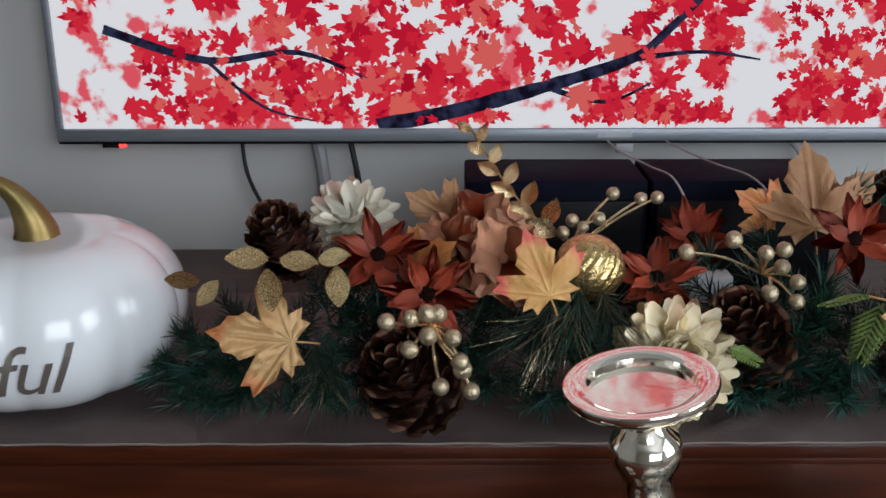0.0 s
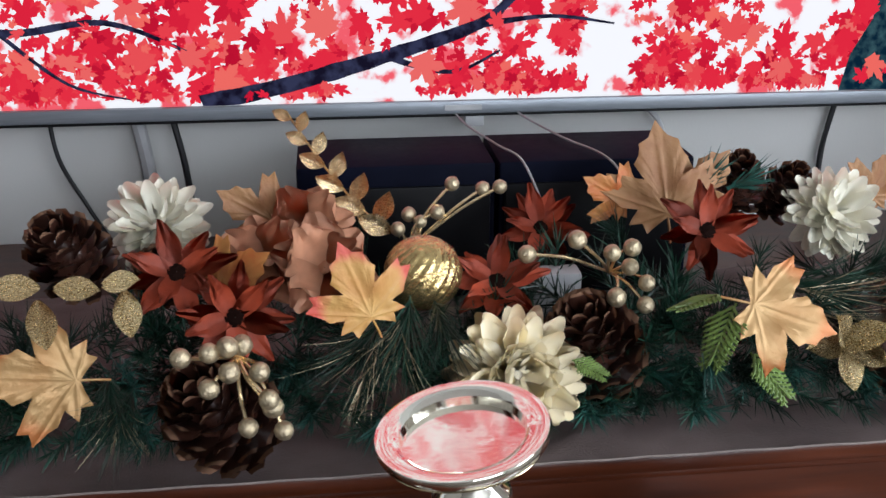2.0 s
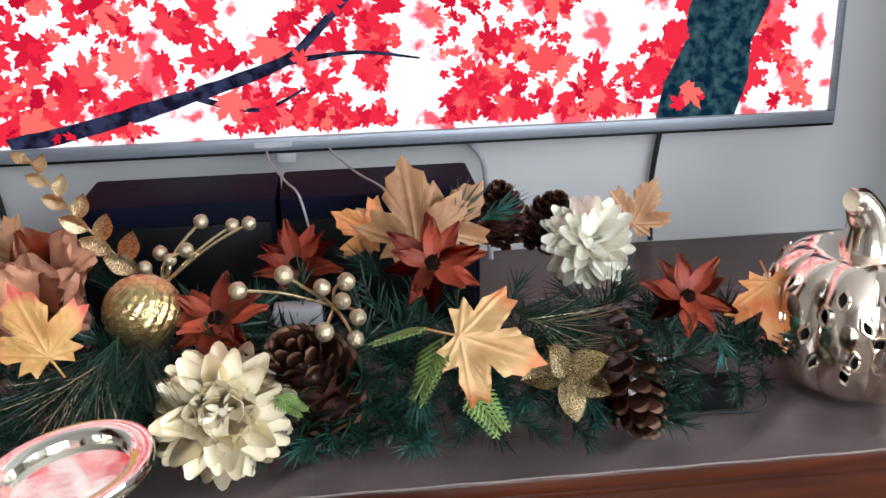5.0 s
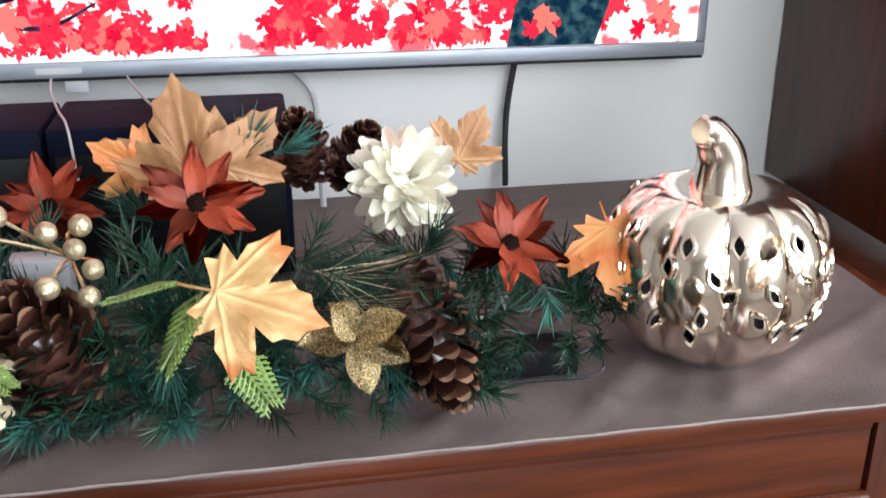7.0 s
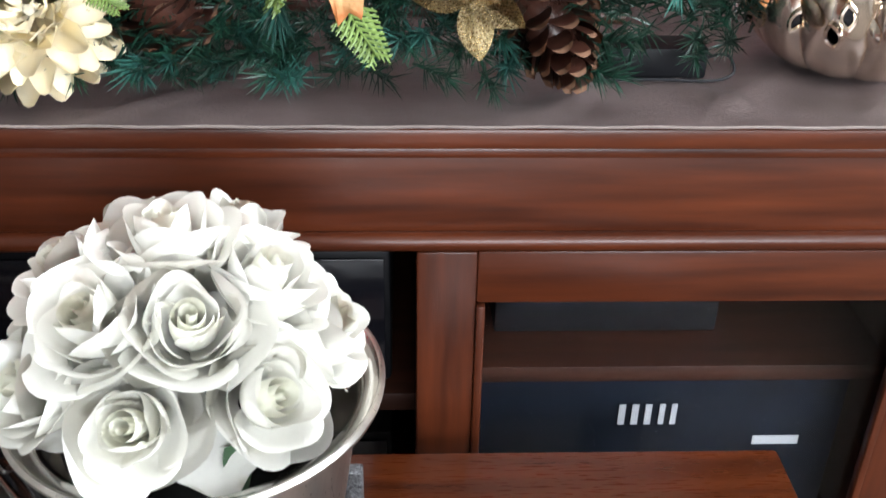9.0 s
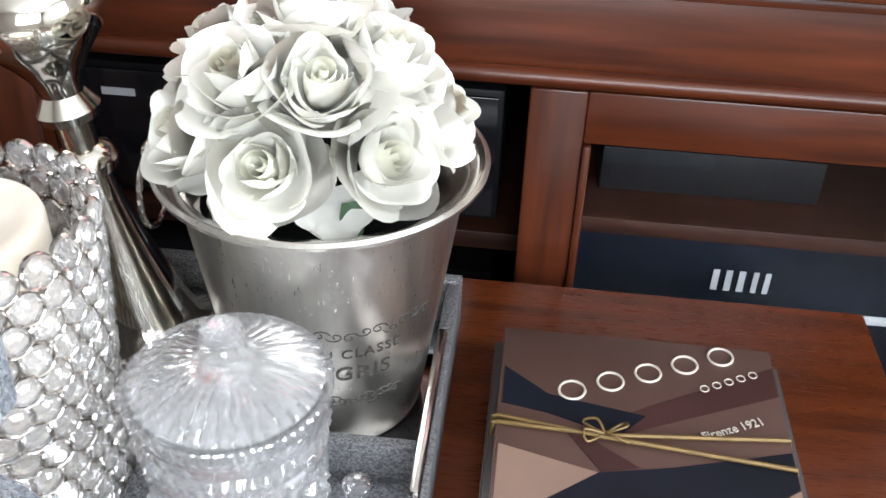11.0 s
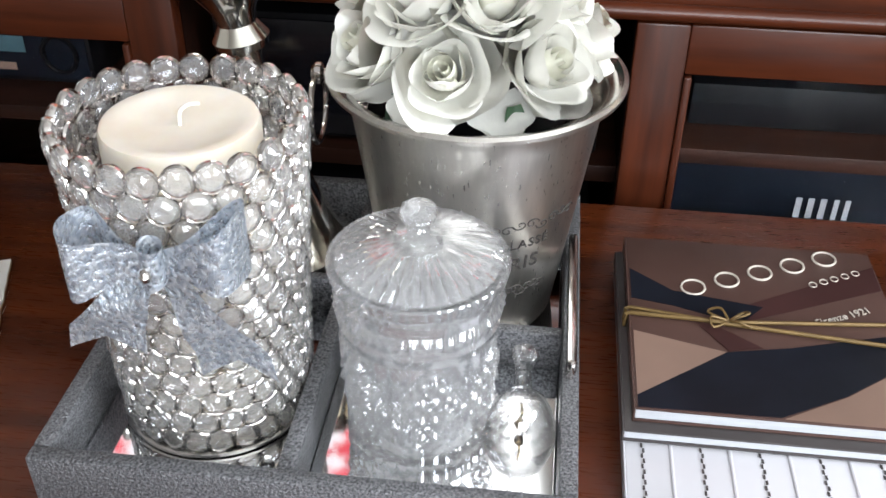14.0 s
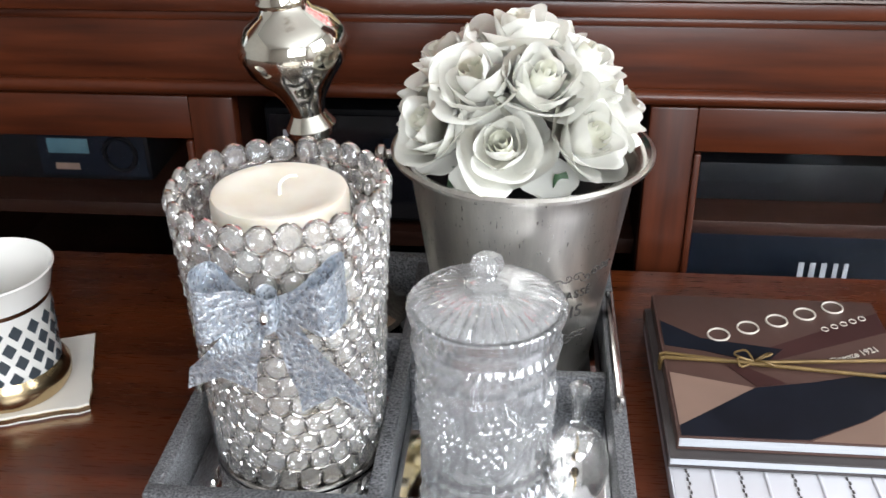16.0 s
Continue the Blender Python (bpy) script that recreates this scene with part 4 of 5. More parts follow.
# ---- stack of books ----
def books():
    z = TAB
    b3 = thing("book", pose(0.334, -0.152, z) @ Matrix.Diagonal((0.86, 1, 1, 1)), "white quilted fashion book at the bottom of the stack", "book", "stacked books")
    part("cover", box(0.0, 0.225, -0.315, 0.0, 0.0105, 0.0125, 0.0006), COVERWHITE, b3)
    part("cover", box(0.0, 0.225, -0.315, 0.0, 0.0, 0.002, 0.0006), COVERWHITE, b3)
    part("spine", box(-0.0015, 0.0, -0.315, 0.0, 0.0, 0.0125, 0.0005), COVERWHITE, b3)
    part("page_block", box(0.0005, 0.221, -0.312, -0.003, 0.0022, 0.0103), PAPER, b3)
    for k in range(5):
        x = 0.012 + 0.043 * k
        st = bmesh.new()
        for q in range(26):
            y = -0.20 - 0.0044 * q
            box(x - 0.001 + 0.0012 * (q % 2), x + 0.0006 + 0.0012 * (q % 2), y, y + 0.0032, 0.0126, 0.0132, bm=st)
        part("stitching", st, COVERGREY, b3)
        part("quilt_ridge", tube([(x + 0.021, -0.314 + 0.03 * q, 0.0122) for q in range(5)], 0.0016, 8), COVERWHITE, b3)
    b2 = thing("book", pose(0.3325, -0.152, z + 0.014) @ Matrix.Diagonal((0.88, 1, 1, 1)), "dark grey covered book in the middle of the stack", "book", "stacked books")
    part("cover", box(0.0, 0.225, -0.197, 0.0, 0.008, 0.0098, 0.0005), COVERGREY, b2)
    part("cover", box(0.0, 0.225, -0.197, 0.0, 0.0, 0.0016, 0.0005), COVERGREY, b2)
    part("spine", box(-0.0015, 0.0, -0.197, 0.0, 0.0, 0.0098, 0.0005), COVERGREY, b2)
    part("page_block", box(0.0005, 0.222, -0.1955, -0.003, 0.0018, 0.0078), PAPER, b2)
    b1 = thing("book", pose(0.3385, -0.149, z + 0.0242) @ Matrix.Diagonal((0.90, 1, 1, 1)), "brown fashion book tied with olive cord on the stack", "book", "stacked books")
    t = 0.0118
    part("cover", box(0.0, 0.205, -0.192, 0.0, t - 0.0018, t, 0.0005), COVER, b1)
    part("cover", box(0.0, 0.205, -0.192, 0.0, 0.0, 0.0016, 0.0005), COVER, b1)
    part("spine", box(-0.0015, 0.0, -0.192, 0.0, 0.0, t, 0.0006), COVER, b1)
    part("page_block", box(0.0005, 0.202, -0.1905, -0.002, 0.0018, t - 0.002), PAPER, b1)
    part("print", slab([(0.0015, -0.115), (0.07, -0.131), (0.0015, -0.180)], t + 0.0001, t + 0.0004), COVERTAN, b1)
    part("print", slab([(0.0015, -0.180), (0.07, -0.131), (0.12, -0.121), (0.204, -0.098), (0.204, -0.128), (0.15, -0.165), (0.10, -0.190), (0.0015, -0.191)], t + 0.0001, t + 0.0004), COVERNAVY, b1)
    part("print", slab([(0.204, -0.129), (0.204, -0.191), (0.102, -0.191), (0.15, -0.166)], t + 0.0001, t + 0.0004), COVERTAN, b1)
    part("print", slab([(0.075, -0.086), (0.204, -0.018), (0.204, -0.047), (0.085, -0.098)], t + 0.0001, t + 0.0004), COVERRIB, b1)
    part("print", slab([(0.0015, -0.042), (0.035, -0.066), (0.105, -0.078), (0.085, -0.099), (0.035, -0.084), (0.0015, -0.078)], t + 0.0001, t + 0.0005), COVERNAVY, b1)
    part("print", slab([(0.05, -0.101), (0.066, -0.104), (0.098, -0.124), (0.072, -0.130)], t + 0.00045, t + 0.0007), COVERRIB, b1)
    # maker's marks as plain rings
    for k in range(5):
        cx, cy = 0.052 + 0.0285 * k, -0.060 + 0.0122 * k
        part("maker_mark", tube([(0.0098 * math.cos(q * math.pi / 10), 0.0088 * math.sin(q * math.pi / 10), 0) for q in range(21)], 0.0010, 6), CREAMINK, b1, m=pose(cx, cy, t + 0.0003, 0, 0, 24))
    for k in range(5):
        part("maker_mark", tube([(0.0032 * math.cos(q * math.pi / 6), 0.0030 * math.sin(q * math.pi / 6), 0) for q in range(13)], 0.0005, 5), CREAMINK, b1, m=pose(0.150 + 0.0095 * k, -0.046 + 0.0046 * k, t + 0.0005, 0, 0, 25))
    part("lettering", (lambda me: (me.materials.append(CREAMINK), me)[1])(lettering("Firenze 1921", 0.0095)), None, b1, m=pose(0.166, -0.082, t + 0.0006, 0, 0, 24))
    for off, ys in ((0.0, (-0.098, -0.101, -0.089)), (0.001, (-0.092, -0.103, -0.114))):
        part("cord", tube([(-0.004, ys[0], 0.002), (-0.0035, ys[0], t + 0.001), (0.0, ys[0], t + 0.0022), (0.075, ys[1], t + 0.0026), (0.204, ys[2], t + 0.0022), (0.2068, ys[2], 0.002)], 0.0016, 6), CORD, b1, "flat olive cord")
    for k in range(4):
        aa = k * 1.57 + 0.4
        part("cord_bow", tube(smooth_path([(0.075, -0.1, t + 0.003), (0.075 + 0.016 * math.cos(aa), -0.1 + 0.008 * math.sin(aa), t + 0.008), (0.075 + 0.02 * math.cos(aa + 0.5), -0.1 + 0.012 * math.sin(aa + 0.5), t + 0.004), (0.075, -0.1, t + 0.003)], 5), 0.0009, 6), CORD, b1)


books()


# ---- cup on its coaster ----
def cup():
    co = thing("coaster", pose(-0.180, -0.270, TAB), "square pale stone coaster with a chipped gilt edge", "coaster")
    pts = []
    for sx, sy, ex, ey in ((-1, -1, 1, -1), (1, -1, 1, 1), (1, 1, -1, 1), (-1, 1, -1, -1)):
        for k in range(10):
            w = 0.052 + rnd.uniform(-0.0012, 0.0012)
            pts.append(((sx + (ex - sx) * k / 10) * w, (sy + (ey - sy) * k / 10) * w))
    part("slab", slab(pts, 0.0, 0.008), MARBLE, co, m=pose(0, 0, 0, 0, 0, 20))
    part("gilt_edge", slab([(x * 1.015, y * 1.015) for x, y in pts], 0.002, 0.006), CUPGOLD, co, m=pose(0, 0, 0, 0, 0, 20))
    ob = thing("coffee_cup", pose(-0.186, -0.278, TAB + 0.0082, 0, 0, -75) @ Matrix.Diagonal((1.1, 1.1, 1.1, 1)), "white porcelain cup with dark diamonds and gilt bands", "cup")
    o = [(0.030, 0), (0.034, 0.001), (0.0365, 0.006), (0.0375, 0.014), (0.036, 0.017), (0.0365, 0.045), (0.0385, 0.075), (0.0440, 0.094), (0.0455, 0.097), (0.0445, 0.098), (0.0415, 0.094), (0.036, 0.075), (0.034, 0.045), (0.033, 0.01), (0.001, 0.008)]
    part("body", lathe(o, 56, cap=False), CUP, ob)
    part("foot_band", lathe([(0.0390, 0.0004), (0.0415, 0.005), (0.0420, 0.013), (0.0372, 0.021)], 48, cap=False), CUPGOLD, ob, "gilt foot band")
    part("rim_band", lathe([(0.0387, 0.0735), (0.0392, 0.077)], 48, cap=False), CUPGOLD, ob)
    dm = mesh_of("diamond", slab([(-0.005, 0), (0, -0.0065), (0.005, 0), (0, 0.0065)], -0.0003, 0.0004), CUPDARK, smooth=False)
    for q in range(4):
        for k in range(18):
            a = 2 * math.pi * (k + 0.5 * (q % 2)) / 18
            z = 0.024 + 0.0125 * q
            R = 0.0366 + 0.0012 * q / 3 * (q > 1)
            part("diamond", dm, None, ob, m=Matrix.Translation((R * math.cos(a), R * math.sin(a), z)) @ Matrix.Rotation(a + math.pi / 2, 4, "Z") @ Matrix.Rotation(math.pi / 2, 4, "X"))
    part("handle", tube(smooth_path([(0.036, -0.008, 0.07), (0.055, -0.014, 0.072), (0.060, -0.016, 0.052), (0.050, -0.012, 0.030), (0.036, -0.008, 0.028)], 6), 0.0042, 10), CUP, ob)


cup()


# ---- pumpkins ----
def pumpkin_shape(R, H, ribs, depth, seg=120, nz=26, dip=0.09):
    prof = []
    for k in range(nz + 1):
        t = -math.pi / 2 + math.pi * k / nz
        r = R * (0.12 + 0.88 * math.cos(t) ** 0.62) if 0 < k < nz else R * 0.05
        z = H / 2 + H / 2 * math.sin(t) * (1 - dip * (math.cos(t) < 0.35) * (0.35 - math.cos(t)) / 0.35)
        prof.append((r, z))
    return lathe(prof, seg, rf=lambda a, k, r, z: r * (1 - depth * (1 - abs(math.sin(ribs * a / 2)) ** 0.6) * min(1, 2.2 * math.cos(-math.pi / 2 + math.pi * k / nz) + 0.25)))


def stem_shape(pts, radii):
    return tube(smooth_path(pts, 5), radii, 10)


def pumpkins():
    w = thing("white_pumpkin", pose(-0.507, 0.120, 0.7502), "glossy white ceramic pumpkin with grey script and a gold stem", "pumpkin")
    bm = pumpkin_shape(0.138, 0.158, 9, 0.055)
    part("body", bm, PUMPWHITE, w)
    p = smooth_path([(0.0, 0.0, 0.140), (0.0, 0.0, 0.160), (-0.008, -0.004, 0.185), (-0.022, -0.008, 0.203), (-0.036, -0.010, 0.207)], 5)
    part("stem", tube(p, [0.022 * (1 - k / len(p)) ** 1.8 + 0.0062 for k in range(len(p))], 10), STEMGOLD, w, "worn gold stem")
    me = lettering("kful", 0.070, 0.0006, 0.35, 0.95)
    sb = bmesh.new()
    sb.from_mesh(me)
    bmesh.ops.triangulate(sb, faces=sb.faces[:])
    bmesh.ops.subdivide_edges(sb, edges=[e for e in sb.edges if e.calc_length() > 0.006], cuts=3, use_grid_fill=True)
    sb.to_mesh(me)
    sb.free()
    me.materials.append(INK)
    tree_bm = pumpkin_shape(0.138, 0.158, 9, 0.055)
    from mathutils import bvhtree
    tree = bvhtree.BVHTree.FromBMesh(tree_bm)
    tree_bm.free()
    for v in me.vertices:
        a = radians(-84) + v.co.x / 0.138
        z = 0.064 + v.co.y
        d = Vector((math.cos(a), math.sin(a), 0))
        hit = tree.ray_cast(d * 0.4 + Vector((0, 0, z)), -d)
        if hit[0]:
            v.co = hit[0] + d * (0.0012 + v.co.z)
    part("script", me, None, w, "grey brush script")
    g = thing("gold_pumpkin", pose(0.677, 0.106, 0.7512), "shiny champagne-gold ceramic pumpkin, its leaf cut-outs shaded by black sheets", "pumpkin")
    part("body", pumpkin_shape(0.091, 0.142, 10, 0.10), PUMPGOLD, g)
    p = smooth_path([(0, 0, 0.120), (0.0, 0, 0.142), (-0.004, -0.002, 0.166), (-0.016, -0.006, 0.184), (-0.026, -0.010, 0.187)], 5)
    part("stem", tube(p, [0.020 * (1 - k / len(p)) ** 1.2 + 0.0095 for k in range(len(p))], 10), PUMPGOLD, g, "curved gold stem")
    tb_ = pumpkin_shape(0.091, 0.142, 10, 0.10)
    tr = bvhtree.BVHTree.FromBMesh(tb_)
    tb_.free()
    # black sheet on the closed body, painting the dark seen through a cut-out
    hole_shade = mesh_of("cut_out", sheet(lambda u, v: ((u - 0.5) * 0.0075 * math.sin(math.pi * v), (v - 0.5) * 0.016, 0.0004), 4, 8, 0.0004), GLOSSBLACK)
    lip = mesh_of("cut_rim", tube([(0.0048 * math.sin(math.pi * q / 12) * s, -0.0095 + 0.019 * (q / 12), 0.0014) for s, rng in ((1, range(13)), (-1, range(12, -1, -1))) for q in rng], 0.0018, 6), PUMPGOLD)
    relief = mesh_of("raised_leaf", sheet(lambda u, v: ((u - 0.5) * 0.016 * math.sin(math.pi * (0.04 + 0.92 * v)) ** 0.8, (v - 0.5) * 0.026, 0.0030 * (1 - (2 * u - 1) ** 2) * math.sin(math.pi * v) + 0.0004), 6, 8, 0.0006), PUMPGOLD)
    r = random.Random(5)
    for q in range(5):
        for k in range(17):
            a = 2 * math.pi * (k + 0.5 * (q % 2)) / 17 + r.uniform(-0.06, 0.06)
            z = 0.046 + 0.0165 * q + r.uniform(-0.004, 0.004)
            d = Vector((math.cos(a), math.sin(a), 0))
            hit = tr.ray_cast(d * 0.3 + Vector((0, 0, z)), -d)
            if not hit[0]:
                continue
            nn = hit[1] if hit[1].dot(d) > 0 else -hit[1]
            m = Matrix.Translation(hit[0] + nn * 0.0006) @ nn.to_track_quat("Z", "Y").to_matrix().to_4x4() @ Matrix.Rotation(r.uniform(-0.9, 0.9), 4, "Z")
            if (k + 2 * q) % 3 == 0:
                part("raised_leaf", relief, None, g, m=m)
                continue
            c = part("cut_out", hole_shade, None, g, m=m)
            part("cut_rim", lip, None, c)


pumpkins()


# ---- autumn garland ----
GARL = thing("autumn_garland", pose(0, 0, 0.7515), "lush autumn garland of pine, silk flowers, cones, leaves and gold berries", "garland")
Z0 = 0.7515


def gp(x, y, z):
    return x, y, z - Z0


def needle_sprig(name, n, length, spread, material, seed, thick=0.0007, stem=0.05, droop=0.0):
    r = random.Random(seed)
    vs, fs = [], []

    def blade(p, d, ln, w):
        d = d.normalized()
        s = d.cross(Vector((r.uniform(-1, 1), r.uniform(-1, 1), r.uniform(-1, 1)))).normalized() * w
        t = d.cross(s).normalized() * w
        b = len(vs)
        q = p + d * ln + Vector((0, 0, -droop * ln))
        mid = p + d * ln * 0.55
        for c in (p + s, p - s * 0.5 + t * 0.87, p - s * 0.5 - t * 0.87, mid + s * 0.9, mid - s * 0.45 + t * 0.8, mid - s * 0.45 - t * 0.8, q):
            vs.append(tuple(c))
        for i in range(3):
            j = (i + 1) % 3
            fs.append((b + i, b + j, b + 3 + j, b + 3 + i))
            fs.append((b + 3 + i, b + 3 + j, b + 6))
    blade(Vector((0, 0, 0)), Vector((0, 0, 1)), stem * 1.05, thick * 2.2)
    for k in range(n):
        f = r.random() ** 0.8
        a = r.uniform(0, 6.283)
        sp = spread * (1.15 - 0.55 * f) * r.uniform(0.7, 1.2)
        d = Vector((math.cos(a) * math.sin(sp), math.sin(a) * math.sin(sp), math.cos(sp)))
        blade(Vector((0, 0, stem * f)), d, length * r.uniform(0.7, 1.15), thick)
    me = bpy.data.meshes.new(name)
    me.from_pydata(vs, [], fs)
    me.materials.append(material)
    return me


SHORT = [needle_sprig("pine_sprig", 40, 0.030, 0.95, NEEDLE, 10 + k, 0.0008, 0.055) for k in range(3)] + [needle_sprig("pine_sprig", 36, 0.030, 0.85, NEEDLE2, 14, 0.0008, 0.05)]
BLUE = [needle_sprig("pine_sprig", 26, 0.038, 0.5, NEEDLE2, 20 + k, 0.0010, 0.02) for k in range(2)]
LONG = [needle_sprig("long_pine_sprig", 90, 0.085, 0.5, NEEDLE, 30 + k, 0.00042, 0.03, 0.12) for k in range(2)]

part("core_vine", tube(smooth_path([(-0.40, 0.10, 0.02), (-0.25, 0.09, 0.035), (-0.05, 0.10, 0.045), (0.15, 0.11, 0.045), (0.35, 0.10, 0.04), (0.44, 0.11, 0.035), (0.50, 0.12, 0.03)], 6), 0.005, 8), CONE, GARL)
r_ = random.Random(11)
for k in range(240):
    x = r_.uniform(-0.40, 0.60)
    edge = min(1.0, (x + 0.44) / 0.2, (0.66 - x) / 0.2)
    ph = r_.uniform(-0.25, 3.4)
    d = Vector((r_.uniform(-0.8, 0.8), -math.cos(ph), max(-0.12, math.sin(ph) * 0.75)))
    base = Vector((x, 0.10 - 0.045 * math.cos(ph) * edge, 0.022 + 0.055 * edge * r_.random()))
    s = r_.uniform(0.75, 1.15) * (0.6 + 0.4 * edge)
    tipz = base.z + d.normalized().z * 0.06 * s
    if tipz < 0.012:
        d.z += 0.5
    tip = base + d.normalized() * 0.085 * s
    if tip.y < 0.005:
        s *= 0.6
    part("pine_sprig", SHORT[k % 3], None, GARL, m=at(*base, d, r_.uniform(0, 6), s))
for k in range(200):
    x = r_.uniform(-0.36, 0.46)
    low = r_.random()
    base = Vector((x, 0.035 + 0.05 * low, 0.016 + 0.055 * low))
    d = Vector((r_.uniform(-0.9, 0.9), -0.8, r_.uniform(-0.18, 0.35) if low > 0.35 else r_.uniform(0.0, 0.15)))
    part("pine_sprig", SHORT[k % 4], None, GARL, m=at(*base, d, r_.uniform(0, 6), r_.uniform(0.55, 0.85)))
for x, y, z, d, s in ((0.249, 0.02, 0.83, (0.1, -1, -0.35), 1.0), (0.523, 0.07, 0.83, (-0.1, -1, -0.2), 1.0), (0.215, 0.045, 0.775, (-0.5, -0.9, 0.05), 0.8), (0.16, 0.03, 0.78, (-0.4, -1, 0.0), 0.8),
                      (0.40, 0.04, 0.775, (0.1, -1, -0.05), 0.8), (0.30, 0.2, 0.90, (0.3, -0.4, 0.8), 1.1), (0.33, 0.19, 0.91, (0.6, -0.5, 0.5), 1.0), (0.45, 0.12, 0.84, (0.2, -0.9, -0.1), 0.9),
                      (-0.02, 0.0, 0.79, (-0.3, -1, -0.1), 0.8), (-0.20, 0.01, 0.79, (-0.2, -1, 0.0), 0.8), (-0.33, 0.06, 0.79, (-0.8, -0.5, 0.1), 1.0), (-0.38, 0.08, 0.775, (-1, -0.3, 0.1), 1.0), (0.57, 0.09, 0.82, (0.8, -0.5, 0.0), 0.9)):
    part("pine_sprig", BLUE[r_.randrange(2)], None, GARL, "blue-green pine tip", m=at(*gp(x, y, z), d, r_.uniform(0, 6), s))
for x, y, z, d, s in ((0.01, 0.05, 0.875, (-0.1, -0.7, -0.5), 1.0), (-0.01, 0.04, 0.865, (-0.5, -0.8, -0.35), 1.05), (0.03, 0.05, 0.87, (0.1, -0.9, -0.3), 0.85), (-0.23, 0.03, 0.83, (0.2, -0.9, -0.4), 0.8),
                      (-0.21, 0.02, 0.82, (-0.2, -0.9, -0.35), 0.8), (0.34, 0.08, 0.86, (0.9, -0.5, 0.0), 0.9), (0.36, 0.08, 0.85, (0.8, -0.7, -0.15), 0.9), (0.44, 0.12, 0.84, (0.3, -0.4, 0.7), 0.6), (0.23, 0.18, 0.86, (-0.4, -0.2, 0.6), 0.6), (-0.02, 0.2, 0.85, (-0.3, 0, 0.8), 0.55)):
    part("long_pine_sprig", LONG[r_.randrange(2)], None, GARL, "long dark green pine needles", m=at(*gp(x, y, z), d, r_.uniform(0, 6), s))


for k in range(16):
    x = -0.30 + 0.047 * k + r_.uniform(-0.015, 0.015)
    part("pine_sprig", BLUE[k % 2], None, GARL, "blue-green pine tip", m=at(x, 0.045 + r_.uniform(-0.01, 0.015), 0.026 + r_.uniform(0, 0.02), (r_.uniform(-0.7, 0.7), -1, r_.uniform(-0.15, 0.1)), r_.uniform(0, 6), r_.uniform(0.7, 0.95)))
TINSEL = [needle_sprig("tinsel_sprig", 16, 0.085, 0.55, GOLDBERRY, 50 + k, 0.0004, 0.02, 0.10) for k in range(2)]
for x, y, z, d, s in ((-0.01, 0.03, 0.855, (-0.6, -0.8, -0.3), 1.0), (0.0, 0.035, 0.86, (-0.2, -0.9, -0.5), 1.0), (-0.22, 0.01, 0.815, (0.1, -0.9, -0.3), 0.75), (0.35, 0.06, 0.86, (0.9, -0.6, -0.05), 0.95), (0.36, 0.06, 0.84, (0.7, -0.8, -0.1), 0.8)):
    tagged(part("tinsel_sprig", TINSEL[r_.randrange(2)], None, GARL, "thin silver tinsel strands", m=at(*gp(x, y, z), d, r_.uniform(0, 6), s)), kind="stuff")


def fern_mesh():
    bm = bmesh.new()
    tube([(0, 0, 0), (0, 0.002, 0.03), (0, 0.006, 0.06)], 0.0012, 5, bm=bm)
    for k in range(9):
        z = 0.004 + 0.006 * k
        ln = 0.022 * (1 - 0.06 * k)
        for s in (-1, 1):
            tube([(0, 0.002, z), (s * ln * 0.6, 0.004, z + ln * 0.55), (s * ln, 0.003, z + ln * 0.8)], [0.0016, 0.0015, 0.0007], 5, bm=bm)
            for q in (0.35, 0.65):
                px, pz = s * ln * q, z + ln * q * 0.9
                tube([(px, 0.003, pz), (px + s * 0.006, 0.003, pz + 0.001)], [0.0015, 0.0007], 4, bm=bm)
                tube([(px, 0.003, pz), (px, 0.003, pz + 0.007)], [0.0015, 0.0007], 4, bm=bm)
    return mesh_of("cedar_sprig", bm, FERN)


FERNM = fern_mesh()
for x, y, z, d, s in ((0.275, 0.02, 0.868, (-0.5, -0.5, -0.9), 0.95), (0.262, 0.02, 0.875, (-1, -0.4, -0.1), 0.8), (0.29, 0.015, 0.825, (0.6, -0.6, -0.8), 0.8), (0.135, -0.0, 0.835, (0.8, -0.6, -0.3), 0.5)):
    part("cedar_sprig", FERNM, None, GARL, "yellow-green cedar tip", m=at(*gp(x, y, z), d, 0.3, s))


# pinecones
def cone_scale():
    def fn(u, v):
        s = (u - 0.5) * 2
        w = 0.0075 * math.sin(math.pi * (0.22 + 0.62 * v)) ** 0.8
        return (s * w, 0.018 * v, 0.004 * v * v + 0.0016 * (1 - s * s) * v)
    bm = sheet(fn, 4, 5, 0.0016)
    for f in bm.faces:
        if f.calc_center_median().y > 0.0145:
            f.material_index = 1
    return mesh_of("scale", bm, CONE, CONETIP)


SCALE = cone_scale()


def pinecone(x, y, z, d, R, L, n=64, label="brown pinecone"):
    c = part("pinecone", lathe([(0.002, -L * 0.5), (R * 0.5, -L * 0.35), (R * 0.58, -L * 0.05), (R * 0.4, L * 0.25), (0.002, L * 0.48)], 14, cap=False), CONE, GARL, label, m=at(*gp(x, y, z), d, r_.uniform(0, 6)))
    for k in range(n):
        t = (k + 0.5) / n
        a = k * 2.39996
        zz = L * (-0.48 + 0.98 * t)
        prof = math.sin(math.pi * (0.16 + 0.80 * t)) ** 0.75
        lift = radians(-18 + 82 * t)
        s = (0.55 + 0.6 * prof) * R / 0.033
        m = Matrix.Rotation(a, 4, "Z") @ Matrix.Translation((0, R * 0.42 * prof, zz)) @ Matrix.Rotation(lift, 4, "X") @ Matrix.Diagonal((s, s, s, 1))
        part("scale", SCALE, None, c, m=m)


